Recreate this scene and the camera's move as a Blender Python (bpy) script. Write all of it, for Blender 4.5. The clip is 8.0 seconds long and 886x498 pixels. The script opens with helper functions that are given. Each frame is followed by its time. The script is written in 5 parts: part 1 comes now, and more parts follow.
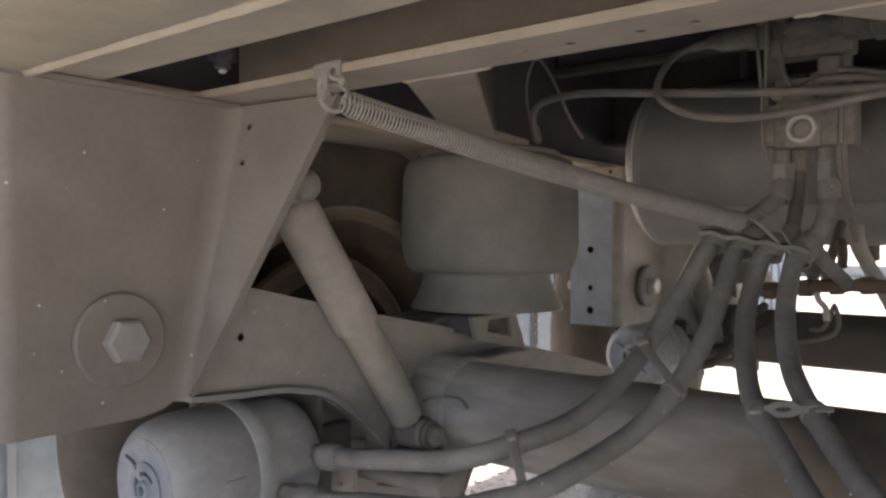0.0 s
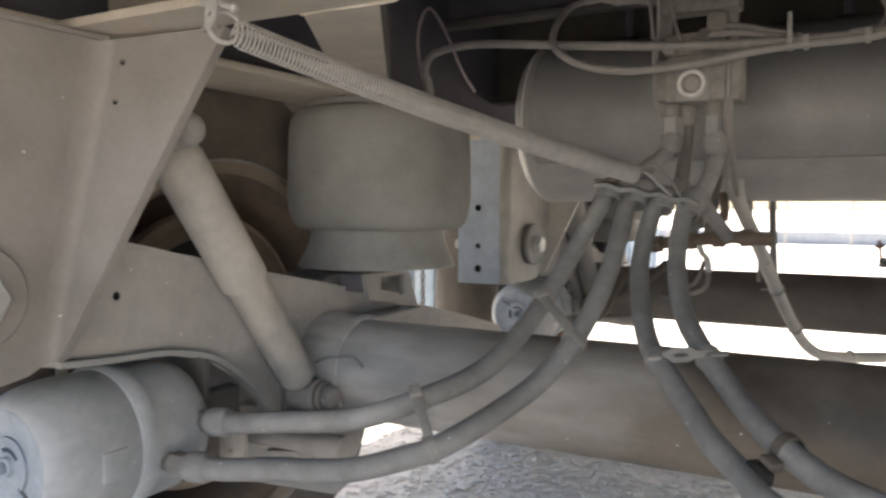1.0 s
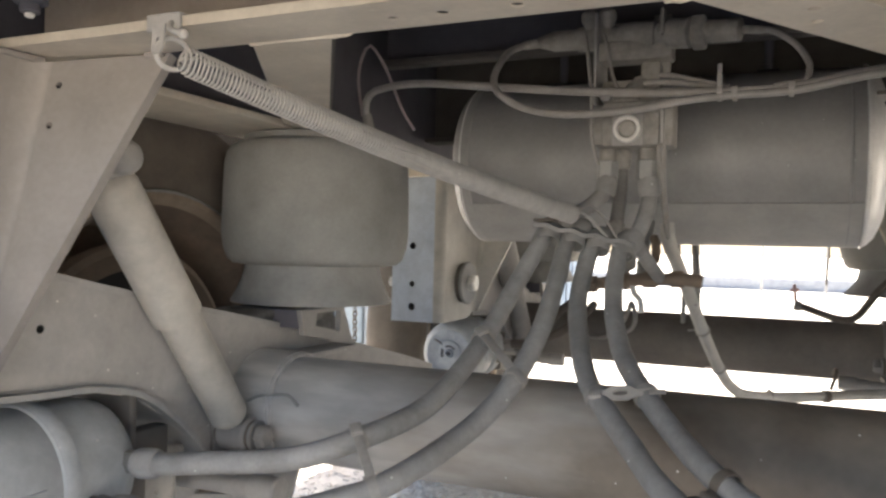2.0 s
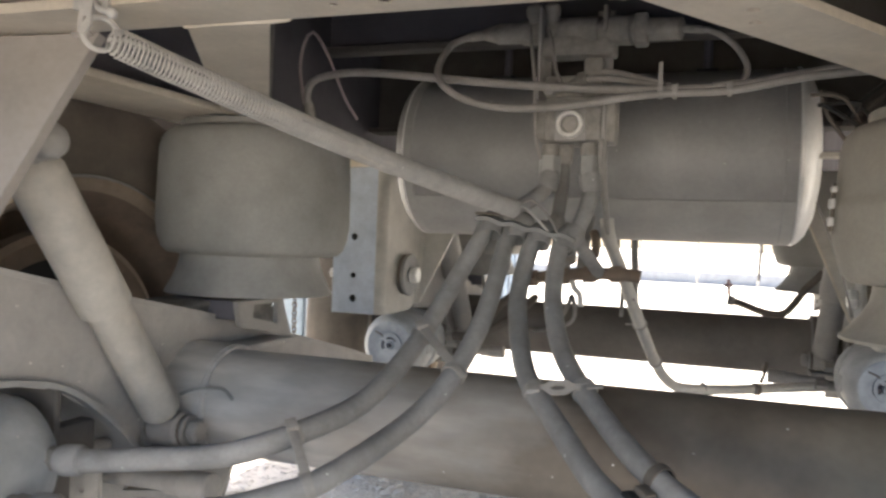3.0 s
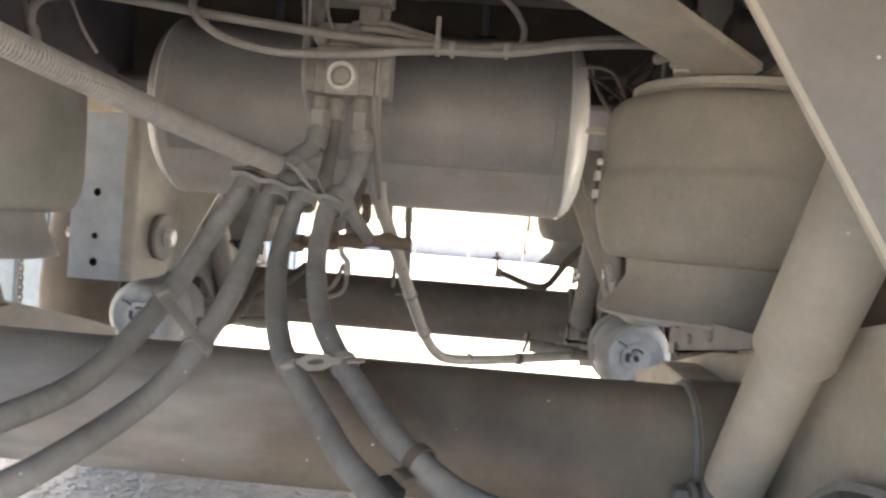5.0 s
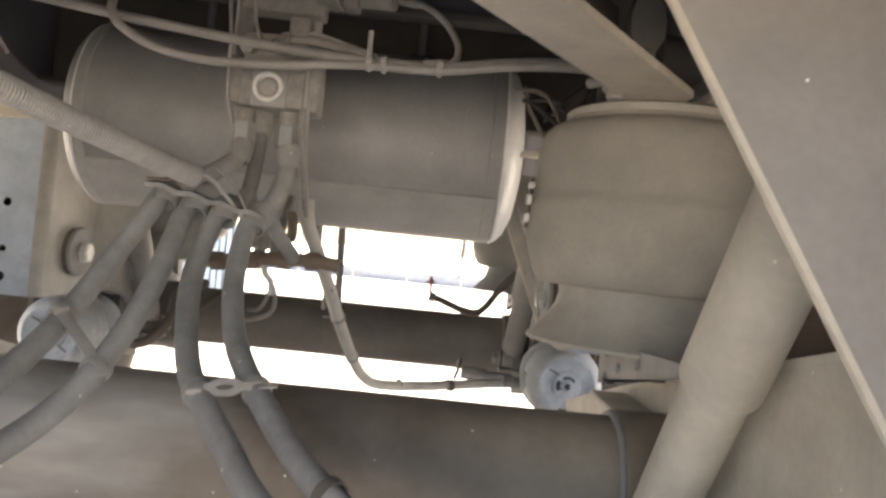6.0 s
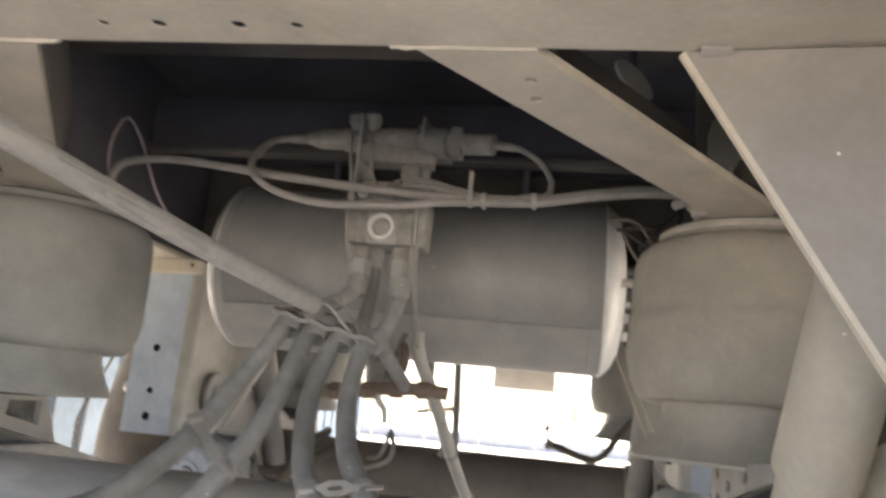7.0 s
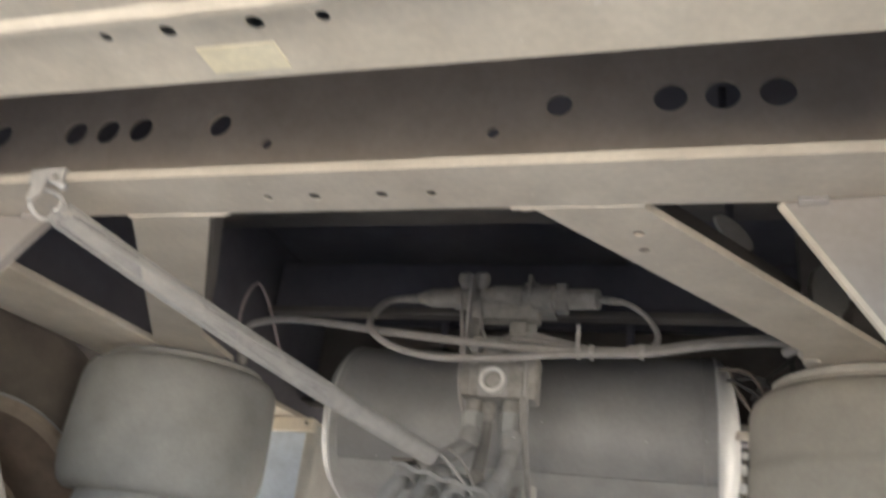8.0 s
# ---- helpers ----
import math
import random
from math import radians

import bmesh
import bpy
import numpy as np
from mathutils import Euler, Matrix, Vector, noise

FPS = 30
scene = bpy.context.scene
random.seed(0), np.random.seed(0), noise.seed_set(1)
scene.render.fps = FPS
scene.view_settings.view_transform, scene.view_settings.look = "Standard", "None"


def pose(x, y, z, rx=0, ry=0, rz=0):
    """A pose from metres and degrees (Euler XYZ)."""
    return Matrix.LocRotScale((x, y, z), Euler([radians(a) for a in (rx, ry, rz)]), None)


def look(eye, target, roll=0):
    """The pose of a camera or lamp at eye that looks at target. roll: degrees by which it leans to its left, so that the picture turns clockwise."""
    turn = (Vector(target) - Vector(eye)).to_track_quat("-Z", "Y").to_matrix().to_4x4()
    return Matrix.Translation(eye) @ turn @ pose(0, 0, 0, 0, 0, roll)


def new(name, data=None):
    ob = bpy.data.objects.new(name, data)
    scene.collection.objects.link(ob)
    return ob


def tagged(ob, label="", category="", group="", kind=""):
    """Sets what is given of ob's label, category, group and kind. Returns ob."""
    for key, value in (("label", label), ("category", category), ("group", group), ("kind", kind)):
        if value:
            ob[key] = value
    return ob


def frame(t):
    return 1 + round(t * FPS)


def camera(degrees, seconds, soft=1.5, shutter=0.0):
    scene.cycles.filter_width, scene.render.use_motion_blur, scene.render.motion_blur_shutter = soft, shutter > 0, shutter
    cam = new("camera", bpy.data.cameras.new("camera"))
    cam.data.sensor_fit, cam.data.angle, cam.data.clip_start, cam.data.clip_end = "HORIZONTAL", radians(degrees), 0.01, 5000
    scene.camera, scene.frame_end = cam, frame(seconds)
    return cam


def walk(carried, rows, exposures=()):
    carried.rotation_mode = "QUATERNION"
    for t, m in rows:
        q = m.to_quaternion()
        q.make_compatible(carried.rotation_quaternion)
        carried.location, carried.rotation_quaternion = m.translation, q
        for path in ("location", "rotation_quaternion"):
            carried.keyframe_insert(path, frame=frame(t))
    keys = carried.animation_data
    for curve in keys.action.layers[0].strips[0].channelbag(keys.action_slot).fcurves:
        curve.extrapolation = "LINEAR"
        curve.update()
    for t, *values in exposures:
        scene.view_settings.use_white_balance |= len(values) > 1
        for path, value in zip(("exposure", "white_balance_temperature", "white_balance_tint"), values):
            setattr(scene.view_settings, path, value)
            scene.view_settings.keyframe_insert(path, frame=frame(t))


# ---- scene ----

cam = camera(59.4, 8.0, soft=2.5, shutter=0.5)
PATH = [
    (0, (0.287, 0.312, 0.756), (-0.964, 1.872, 0.733), 0.2),
    (0.5, (0.267, 0.315, 0.748), (-0.908, 1.933, 0.694), 0.1),
    (1, (0.239, 0.327, 0.736), (-0.742, 2.067, 0.629), 0.2),
    (1.5, (0.223, 0.322, 0.732), (-0.651, 2.12, 0.681), 0.3),
    (1.7, (0.221, 0.32, 0.732), (-0.628, 2.131, 0.724), 0.9),
    (2.8, (0.214, 0.324, 0.734), (-0.492, 2.195, 0.719), 2.0),
    (3, (0.218, 0.331, 0.735), (-0.458, 2.213, 0.712), 2.2),
    (3.5, (0.218, 0.352, 0.73), (-0.325, 2.277, 0.693), 2.6),
    (4, (0.215, 0.373, 0.732), (-0.181, 2.332, 0.658), 2.9),
    (4.5, (0.215, 0.397, 0.728), (-0.007, 2.384, 0.654), 4.1),
    (4.7, (0.216, 0.408, 0.726), (0.043, 2.4, 0.657), 4.3),
    (5.8, (0.227, 0.451, 0.721), (0.226, 2.45, 0.693), 5.4),
    (6, (0.233, 0.456, 0.721), (0.26, 2.456, 0.734), 5.9),
    (6.5, (0.261, 0.448, 0.699), (0.140, 2.438, 0.866), 4.8),
    (7, (0.272, 0.4, 0.66), (-0.054, 2.33, 1.07), 5.5),
    (7.5, (0.272, 0.369, 0.619), (-0.169, 2.226, 1.216), 6.8),
    (7.8, (0.264, 0.355, 0.617), (-0.246, 2.146, 1.345), 7.2),
    (8, (0.261, 0.344, 0.625), (-0.307, 2.092, 1.412), 7.0),
]
walk(cam, [(t, look(eye, target, roll)) for t, eye, target, roll in PATH], exposures=[(0.0, 1.31, 6950, 13), (0.6, 1.80, 6800, 8), (1.2, 2.12, 6750, 8), (1.7, 2.24, 6750, 8), (4.0, 2.35, 6750, 8), (4.7, 2.38, 6900, 9), (6.2, 2.50, 7100, 10), (7.0, 2.56, 6850, 9), (8.0, 2.66, 6500, 7)])

# ---- light ----
SUN_EL, SUN_AZ = 52.0, -12.0   # degrees; azimuth clockwise from +y
world = bpy.data.worlds.new("daylight")
scene.world = world
world.use_nodes = True
wn = world.node_tree.nodes
sky = wn.new("ShaderNodeTexSky")
sky.sky_type, sky.sun_disc = "NISHITA", False
sky.sun_elevation, sky.sun_rotation = radians(SUN_EL), radians(SUN_AZ)
sky.air_density, sky.dust_density, sky.ozone_density = 0.7, 3.0, 0.4
wn["Background"].inputs["Strength"].default_value = 0.14
world.node_tree.links.new(sky.outputs[0], wn["Background"].inputs["Color"])
sun = new("sun", bpy.data.lights.new("sun", "SUN"))
sun.data.energy, sun.data.angle, sun.data.color = 4.4, radians(0.6), (1.0, 0.94, 0.85)
sa, se = radians(SUN_AZ), radians(SUN_EL)
sun_dir = Vector((math.sin(sa) * math.cos(se), math.cos(sa) * math.cos(se), math.sin(se)))
sun.matrix_world = look(sun_dir * 20, (0, 0, 0))


# ---- materials ----
def surface(name, dark, light, rough=0.75, metal=0.0, coarse=6.0, fine=120.0, bump=0.12, fleck=None, fleck_amount=0.0, chips=None):
    """A painted, dusty or rubber surface: two scales of tone, fine relief and optional flecks of wear and sparse chips."""
    m = bpy.data.materials.new(name)
    m.use_nodes = True
    n, l = m.node_tree.nodes, m.node_tree.links
    b = n["Principled BSDF"]
    b.inputs["Metallic"].default_value = metal
    co = n.new("ShaderNodeTexCoord")
    info = n.new("ShaderNodeObjectInfo")
    shift = n.new("ShaderNodeVectorMath")
    shift.operation = "ADD"
    l.new(co.outputs["Object"], shift.inputs[0])
    l.new(info.outputs["Random"], shift.inputs[1])
    big = n.new("ShaderNodeTexNoise")
    big.inputs["Scale"].default_value, big.inputs["Detail"].default_value, big.inputs["Roughness"].default_value = coarse, 5.0, 0.62
    small = n.new("ShaderNodeTexNoise")
    small.inputs["Scale"].default_value, small.inputs["Detail"].default_value = fine, 3.0
    for t in (big, small):
        l.new(shift.outputs[0], t.inputs["Vector"])
    ramp = n.new("ShaderNodeValToRGB")
    ramp.color_ramp.elements[0].position, ramp.color_ramp.elements[1].position = 0.32, 0.68
    ramp.color_ramp.elements[0].color, ramp.color_ramp.elements[1].color = (*dark, 1), (*light, 1)
    l.new(big.outputs["Fac"], ramp.inputs[0])
    grain = n.new("ShaderNodeMapRange")
    grain.inputs["From Min"].default_value, grain.inputs["From Max"].default_value = 0.3, 0.7
    grain.inputs["To Min"].default_value, grain.inputs["To Max"].default_value = 0.95, 1.04
    l.new(small.outputs["Fac"], grain.inputs["Value"])
    mul = n.new("ShaderNodeVectorMath")
    mul.operation = "SCALE"
    l.new(ramp.outputs["Color"], mul.inputs[0])
    blotch = n.new("ShaderNodeTexNoise")
    blotch.inputs["Scale"].default_value, blotch.inputs["Detail"].default_value = coarse * 4.3, 4.0
    l.new(shift.outputs[0], blotch.inputs["Vector"])
    tone = n.new("ShaderNodeMapRange")
    tone.inputs["From Min"].default_value, tone.inputs["From Max"].default_value = 0.3, 0.7
    tone.inputs["To Min"].default_value, tone.inputs["To Max"].default_value = 0.90, 1.08
    l.new(blotch.outputs["Fac"], tone.inputs["Value"])
    both = n.new("ShaderNodeMath")
    both.operation = "MULTIPLY"
    l.new(grain.outputs[0], both.inputs[0])
    l.new(tone.outputs[0], both.inputs[1])
    l.new(both.outputs[0], mul.inputs["Scale"])
    out = mul.outputs[0]
    if fleck:
        spots = n.new("ShaderNodeTexNoise")
        spots.inputs["Scale"].default_value, spots.inputs["Detail"].default_value = 95.0, 5.0
        l.new(shift.outputs[0], spots.inputs["Vector"])
        cut = n.new("ShaderNodeMapRange")
        cut.inputs["From Min"].default_value, cut.inputs["From Max"].default_value = 0.70 - fleck_amount, 0.74 - fleck_amount
        l.new(spots.outputs["Fac"], cut.inputs["Value"])
        mix = n.new("ShaderNodeMix")
        mix.data_type = "RGBA"
        l.new(cut.outputs[0], mix.inputs["Factor"])
        l.new(out, mix.inputs["A"])
        mix.inputs["B"].default_value = (*fleck, 1)
        out = mix.outputs["Result"]
    if chips:
        cells = n.new("ShaderNodeTexVoronoi")
        cells.inputs["Scale"].default_value = 34.0
        l.new(shift.outputs[0], cells.inputs["Vector"])
        dot = n.new("ShaderNodeMapRange")
        dot.inputs["From Min"].default_value, dot.inputs["From Max"].default_value = 0.052, 0.036
        l.new(cells.outputs["Distance"], dot.inputs["Value"])
        speck = n.new("ShaderNodeMix")
        speck.data_type = "RGBA"
        l.new(dot.outputs[0], speck.inputs["Factor"])
        l.new(out, speck.inputs["A"])
        speck.inputs["B"].default_value = (*chips, 1)
        out = speck.outputs["Result"]
    l.new(out, b.inputs["Base Color"])
    gloss = n.new("ShaderNodeMapRange")
    gloss.inputs["To Min"].default_value, gloss.inputs["To Max"].default_value = max(0.05, rough - 0.12), min(1.0, rough + 0.12)
    l.new(big.outputs["Fac"], gloss.inputs["Value"])
    l.new(gloss.outputs[0], b.inputs["Roughness"])
    relief = n.new("ShaderNodeBump")
    relief.inputs["Strength"].default_value, relief.inputs["Distance"].default_value = bump, 0.0015
    l.new(small.outputs["Fac"], relief.inputs["Height"])
    l.new(relief.outputs[0], b.inputs["Normal"])
    return m


BEIGE = surface("dusty_beige_paint", (0.45, 0.395, 0.32), (0.56, 0.50, 0.41), 0.55, coarse=5, fine=160, bump=0.06, fleck=(0.64, 0.59, 0.5), fleck_amount=-0.02)
# Beige lightened to cream; the near channel's stronger light is in the colour.
CREAM = surface("cream_dusty_lit_paint", (0.55, 0.485, 0.385), (0.67, 0.60, 0.485), 0.55, coarse=5, fine=160, bump=0.06, fleck=(0.72, 0.66, 0.56), fleck_amount=-0.02)
# Pale dusty steel; the right side's stronger light is mixed into it.
SAND = surface("sandy_lit_dusty_steel", (0.52, 0.47, 0.385), (0.64, 0.585, 0.49), 0.7, coarse=5, fine=140, bump=0.07, fleck=(0.42, 0.37, 0.30), fleck_amount=-0.05, chips=(0.80, 0.77, 0.71))
TAUPE = surface("dust_on_steel", (0.268, 0.254, 0.237), (0.354, 0.338, 0.317), 0.75, coarse=5, fine=150, bump=0.08, fleck=(0.46, 0.42, 0.36), fleck_amount=-0.05)
# Channel webs, darker than the flanges: shade of the recess put in the colour.
WEB = surface("brown_dusty_shaded_web", (0.29, 0.245, 0.204), (0.36, 0.31, 0.262), 0.6, coarse=5, fine=140, bump=0.06)
# Blue-grey lightened for the sky light on the hangers' front plates.
BLUEGREY = surface("blue_grey_lit_plate", (0.435, 0.495, 0.575), (0.525, 0.58, 0.65), 0.5, 0.0, coarse=9, fine=160, bump=0.05)
AXLE = surface("dusty_axle_steel", (0.125, 0.098, 0.074), (0.31, 0.264, 0.208), 0.74, coarse=3.2, fine=90, bump=0.16, fleck=(0.40, 0.365, 0.315), fleck_amount=-0.035, chips=(0.80, 0.77, 0.71))
DULL = surface("dull_dark_axle_steel", (0.105, 0.094, 0.083), (0.215, 0.196, 0.173), 0.74, coarse=3.2, fine=90, bump=0.16)
TANK = surface("grey_tank_paint", (0.252, 0.246, 0.238), (0.320, 0.313, 0.303), 0.45, coarse=3, fine=120, bump=0.03, chips=(0.62, 0.60, 0.56))
BELLY = surface("pale_dusty_belly_and_lit_band", (0.32, 0.31, 0.292), (0.40, 0.39, 0.368), 0.5, coarse=4, fine=120, bump=0.04)
# The tank's grey made pale, with the light on its end in the colour.
CAP = surface("tank_lit_end_paint", (0.66, 0.65, 0.64), (0.76, 0.75, 0.74), 0.3, coarse=4, fine=100, bump=0.04)
HANGER = surface("grey_dusty_steel", (0.24, 0.217, 0.20), (0.315, 0.286, 0.262), 0.7, coarse=3.5, fine=150, bump=0.07, fleck=(0.5, 0.47, 0.43), fleck_amount=-0.07, chips=(0.80, 0.77, 0.71))
# Pale grey of the loom, and of far hangers with their light painted in.
PALE_GREY = surface("pale_grey_dusty_lit_steel", (0.42, 0.400, 0.358), (0.52, 0.498, 0.450), 0.55, coarse=6, fine=150, bump=0.06)
ARM = surface("brown_dusty_arm", (0.337, 0.318, 0.294), (0.450, 0.428, 0.400), 0.75, coarse=4.5, fine=150, bump=0.09, fleck=(0.47, 0.44, 0.40), fleck_amount=-0.05, chips=(0.80, 0.77, 0.71))
BAG = surface("dusty_grey_rubber", (0.220, 0.214, 0.198), (0.328, 0.32, 0.30), 0.8, coarse=4, fine=170, bump=0.07)
PEDESTAL = surface("dusty_pedestal", (0.262, 0.258, 0.245), (0.350, 0.344, 0.325), 0.65, coarse=6, fine=130, bump=0.06)
# Right-hand rubber and pedestal copies, lightened for the warm light there.
TAN = surface("tan_lit_dusty_rubber", (0.33, 0.303, 0.256), (0.43, 0.397, 0.340), 0.8, coarse=4, fine=170, bump=0.07)
BASE = surface("tan_lit_dusty_pedestal", (0.37, 0.342, 0.292), (0.47, 0.436, 0.374), 0.65, coarse=6, fine=130, bump=0.06)
HOSE = surface("dusty_hose_rubber", (0.218, 0.209, 0.198), (0.322, 0.310, 0.296), 0.8, coarse=14, fine=240, bump=0.10, chips=(0.62, 0.60, 0.56))
DUCT = surface("dark_dusty_hose", (0.12, 0.112, 0.104), (0.19, 0.178, 0.165), 0.8, coarse=14, fine=240, bump=0.10)
LINE = surface("dusty_nylon_line", (0.23, 0.213, 0.195), (0.325, 0.302, 0.28), 0.6, coarse=14, fine=200, bump=0.06)
VALVE = surface("dusty_cast_valve", (0.185, 0.172, 0.155), (0.305, 0.285, 0.257), 0.7, coarse=28, fine=200, bump=0.3)
SHOCK = surface("dusty_shock_tube", (0.385, 0.360, 0.318), (0.50, 0.468, 0.414), 0.6, coarse=8, fine=130, bump=0.06, fleck=(0.34, 0.30, 0.25), fleck_amount=-0.04)
SPRING = surface("dusty_zinc_wire", (0.345, 0.330, 0.308), (0.435, 0.418, 0.392), 0.5, 0.0, coarse=20, fine=200, bump=0.05)
BRIGHT = surface("bright_worn_steel", (0.58, 0.56, 0.52), (0.74, 0.72, 0.68), 0.4, 0.0, coarse=20, fine=160, bump=0.05)
CHAMBER = surface("dusty_chamber_paint", (0.335, 0.347, 0.350), (0.468, 0.484, 0.487), 0.6, coarse=9, fine=130, bump=0.10, fleck=(0.54, 0.50, 0.44), fleck_amount=-0.02, chips=(0.62, 0.60, 0.56))
FACE = surface("pale_blue_chamber_end", (0.23, 0.265, 0.31), (0.42, 0.455, 0.495), 0.55, coarse=14, fine=130, bump=0.08)
# Near-black for parts deep under the deck; their shade is in the colour.
DARK = surface("dark_shaded_underside", (0.080, 0.077, 0.090), (0.132, 0.127, 0.146), 0.85, coarse=3, fine=60, bump=0.1)
# Black for rubber parts and for the shade painted inside holes.
BLACK = surface("black_rubber_and_hole_shade", (0.025, 0.024, 0.023), (0.05, 0.047, 0.043), 0.85, coarse=6, fine=140, bump=0.15)
TYRE = surface("dusty_tyre_rubber", (0.105, 0.09, 0.075), (0.18, 0.152, 0.124), 0.9, coarse=6, fine=120, bump=0.2)
RIM = surface("brown_dusty_rim", (0.25, 0.20, 0.152), (0.37, 0.30, 0.23), 0.7, coarse=8, fine=110, bump=0.1)
# Dusty steel dimmed in its colour for the shade under the deck.
DIM = surface("dim_dusty_shaded_underside", (0.08, 0.072, 0.066), (0.13, 0.117, 0.105), 0.8, coarse=5, fine=100, bump=0.1)
RUST = surface("dark_rusty_steel", (0.15, 0.112, 0.085), (0.25, 0.19, 0.142), 0.8, coarse=8, fine=120, bump=0.2)
WIRE = surface("mauve_wire", (0.30, 0.24, 0.24), (0.40, 0.33, 0.33), 0.6, coarse=20, fine=200, bump=0.03)
TAPE = surface("cream_masking_tape", (0.76, 0.68, 0.48), (0.84, 0.76, 0.57), 0.7, coarse=14, fine=200, bump=0.04)
CRUST = surface("dark_dirt_crust", (0.10, 0.096, 0.090), (0.20, 0.193, 0.183), 0.9, coarse=30, fine=220, bump=0.5)
RED = surface("faded_red_paint", (0.42, 0.20, 0.17), (0.54, 0.28, 0.24), 0.5, coarse=20, fine=200, bump=0.04)
TIE = surface("dusty_cable_tie", (0.27, 0.25, 0.225), (0.35, 0.325, 0.295), 0.6, coarse=20, fine=200, bump=0.03)
SHEET = surface("blue_white_wall_sheet", (0.15, 0.20, 0.26), (0.21, 0.265, 0.325), 0.7, coarse=6, fine=20, bump=0.1)
RIB = surface("dark_wall_gap", (0.16, 0.19, 0.23), (0.22, 0.25, 0.29), 0.8, coarse=2, fine=30, bump=0.05)
KERB = surface("grey_concrete", (0.30, 0.31, 0.33), (0.38, 0.39, 0.41), 0.85, coarse=2, fine=40, bump=0.15)
GRAVEL = surface("pale_gravel_ground", (0.72, 0.665, 0.585), (0.83, 0.775, 0.69), 0.95, coarse=11, fine=90, bump=0.5, fleck=(0.58, 0.55, 0.50), fleck_amount=0.0)
STONE = surface("gravel_stone", (0.74, 0.685, 0.605), (0.88, 0.83, 0.745), 0.9, coarse=30, fine=160, bump=0.2)


def coated(base, name, colour, x0, x1):
    """A copy of a surface, paler over one end with a ragged border: dust and the light there, put in the colour."""
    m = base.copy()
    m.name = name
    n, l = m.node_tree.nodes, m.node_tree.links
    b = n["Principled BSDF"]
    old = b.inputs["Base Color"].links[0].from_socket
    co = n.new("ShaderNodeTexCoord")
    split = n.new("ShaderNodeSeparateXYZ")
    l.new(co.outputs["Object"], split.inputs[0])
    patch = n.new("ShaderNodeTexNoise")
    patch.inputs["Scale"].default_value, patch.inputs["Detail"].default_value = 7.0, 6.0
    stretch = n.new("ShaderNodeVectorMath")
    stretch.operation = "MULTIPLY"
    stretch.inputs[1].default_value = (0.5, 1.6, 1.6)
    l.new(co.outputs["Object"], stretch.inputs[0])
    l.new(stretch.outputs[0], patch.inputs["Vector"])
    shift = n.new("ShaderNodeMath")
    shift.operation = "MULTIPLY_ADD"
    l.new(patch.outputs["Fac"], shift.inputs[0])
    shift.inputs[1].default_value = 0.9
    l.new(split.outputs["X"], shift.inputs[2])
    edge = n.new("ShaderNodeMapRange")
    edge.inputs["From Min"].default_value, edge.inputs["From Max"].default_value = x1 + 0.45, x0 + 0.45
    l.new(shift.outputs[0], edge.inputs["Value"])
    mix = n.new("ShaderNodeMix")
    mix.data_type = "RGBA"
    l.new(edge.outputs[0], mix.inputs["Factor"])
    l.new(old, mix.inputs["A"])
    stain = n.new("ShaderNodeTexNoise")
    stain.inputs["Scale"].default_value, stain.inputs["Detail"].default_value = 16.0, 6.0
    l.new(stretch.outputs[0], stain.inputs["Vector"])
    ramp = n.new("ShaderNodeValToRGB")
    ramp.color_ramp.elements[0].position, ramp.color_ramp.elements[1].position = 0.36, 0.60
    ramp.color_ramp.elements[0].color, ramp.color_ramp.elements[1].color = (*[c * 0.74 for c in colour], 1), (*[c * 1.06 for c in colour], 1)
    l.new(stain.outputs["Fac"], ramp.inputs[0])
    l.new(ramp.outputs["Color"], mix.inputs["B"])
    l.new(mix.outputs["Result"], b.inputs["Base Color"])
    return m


# Left end of the front axle: dust plus brighter light, both in the colour.
DUSTY_LIT = coated(AXLE, "axle_steel_caked_with_dust", (0.57, 0.550, 0.520), -0.44, 0.04)


# ---- building helpers ----
ORIGIN = {}


def thing(name, at, label, category, group="", kind=""):
    """An Empty at the base of a thing; its parts are built in world coordinates and hang under it."""
    ob = new(name)
    ob.empty_display_size = 0.05
    ob.location = at
    ORIGIN[ob] = Vector(at)
    return tagged(ob, label, category, group, kind)


def part(name, bm, material, parent, label="", smooth=35.0):
    o = ORIGIN[parent]
    bmesh.ops.translate(bm, verts=bm.verts, vec=-o)
    bmesh.ops.recalc_face_normals(bm, faces=bm.faces)
    me = bpy.data.meshes.new(name)
    bm.to_mesh(me)
    bm.free()
    if smooth:
        me.shade_smooth()
        me.set_sharp_from_angle(angle=radians(smooth))
    me.materials.append(material)
    ob = new(name, me)
    ob.parent = parent
    ORIGIN[ob] = o
    if label:
        ob["label"] = label
    return ob


def single(name, bm, material, label, category, group="", kind="", smooth=35.0):
    """A thing that is one mesh, with its origin at the middle of its lowest point."""
    lo = min(v.co.z for v in bm.verts)
    c = sum((v.co for v in bm.verts), Vector()) / len(bm.verts)
    o = Vector((c.x, c.y, lo))
    bmesh.ops.translate(bm, verts=bm.verts, vec=-o)
    bmesh.ops.recalc_face_normals(bm, faces=bm.faces)
    me = bpy.data.meshes.new(name)
    bm.to_mesh(me)
    bm.free()
    if smooth:
        me.shade_smooth()
        me.set_sharp_from_angle(angle=radians(smooth))
    me.materials.append(material)
    ob = new(name, me)
    ob.location = o
    return tagged(ob, label, category, group, kind)


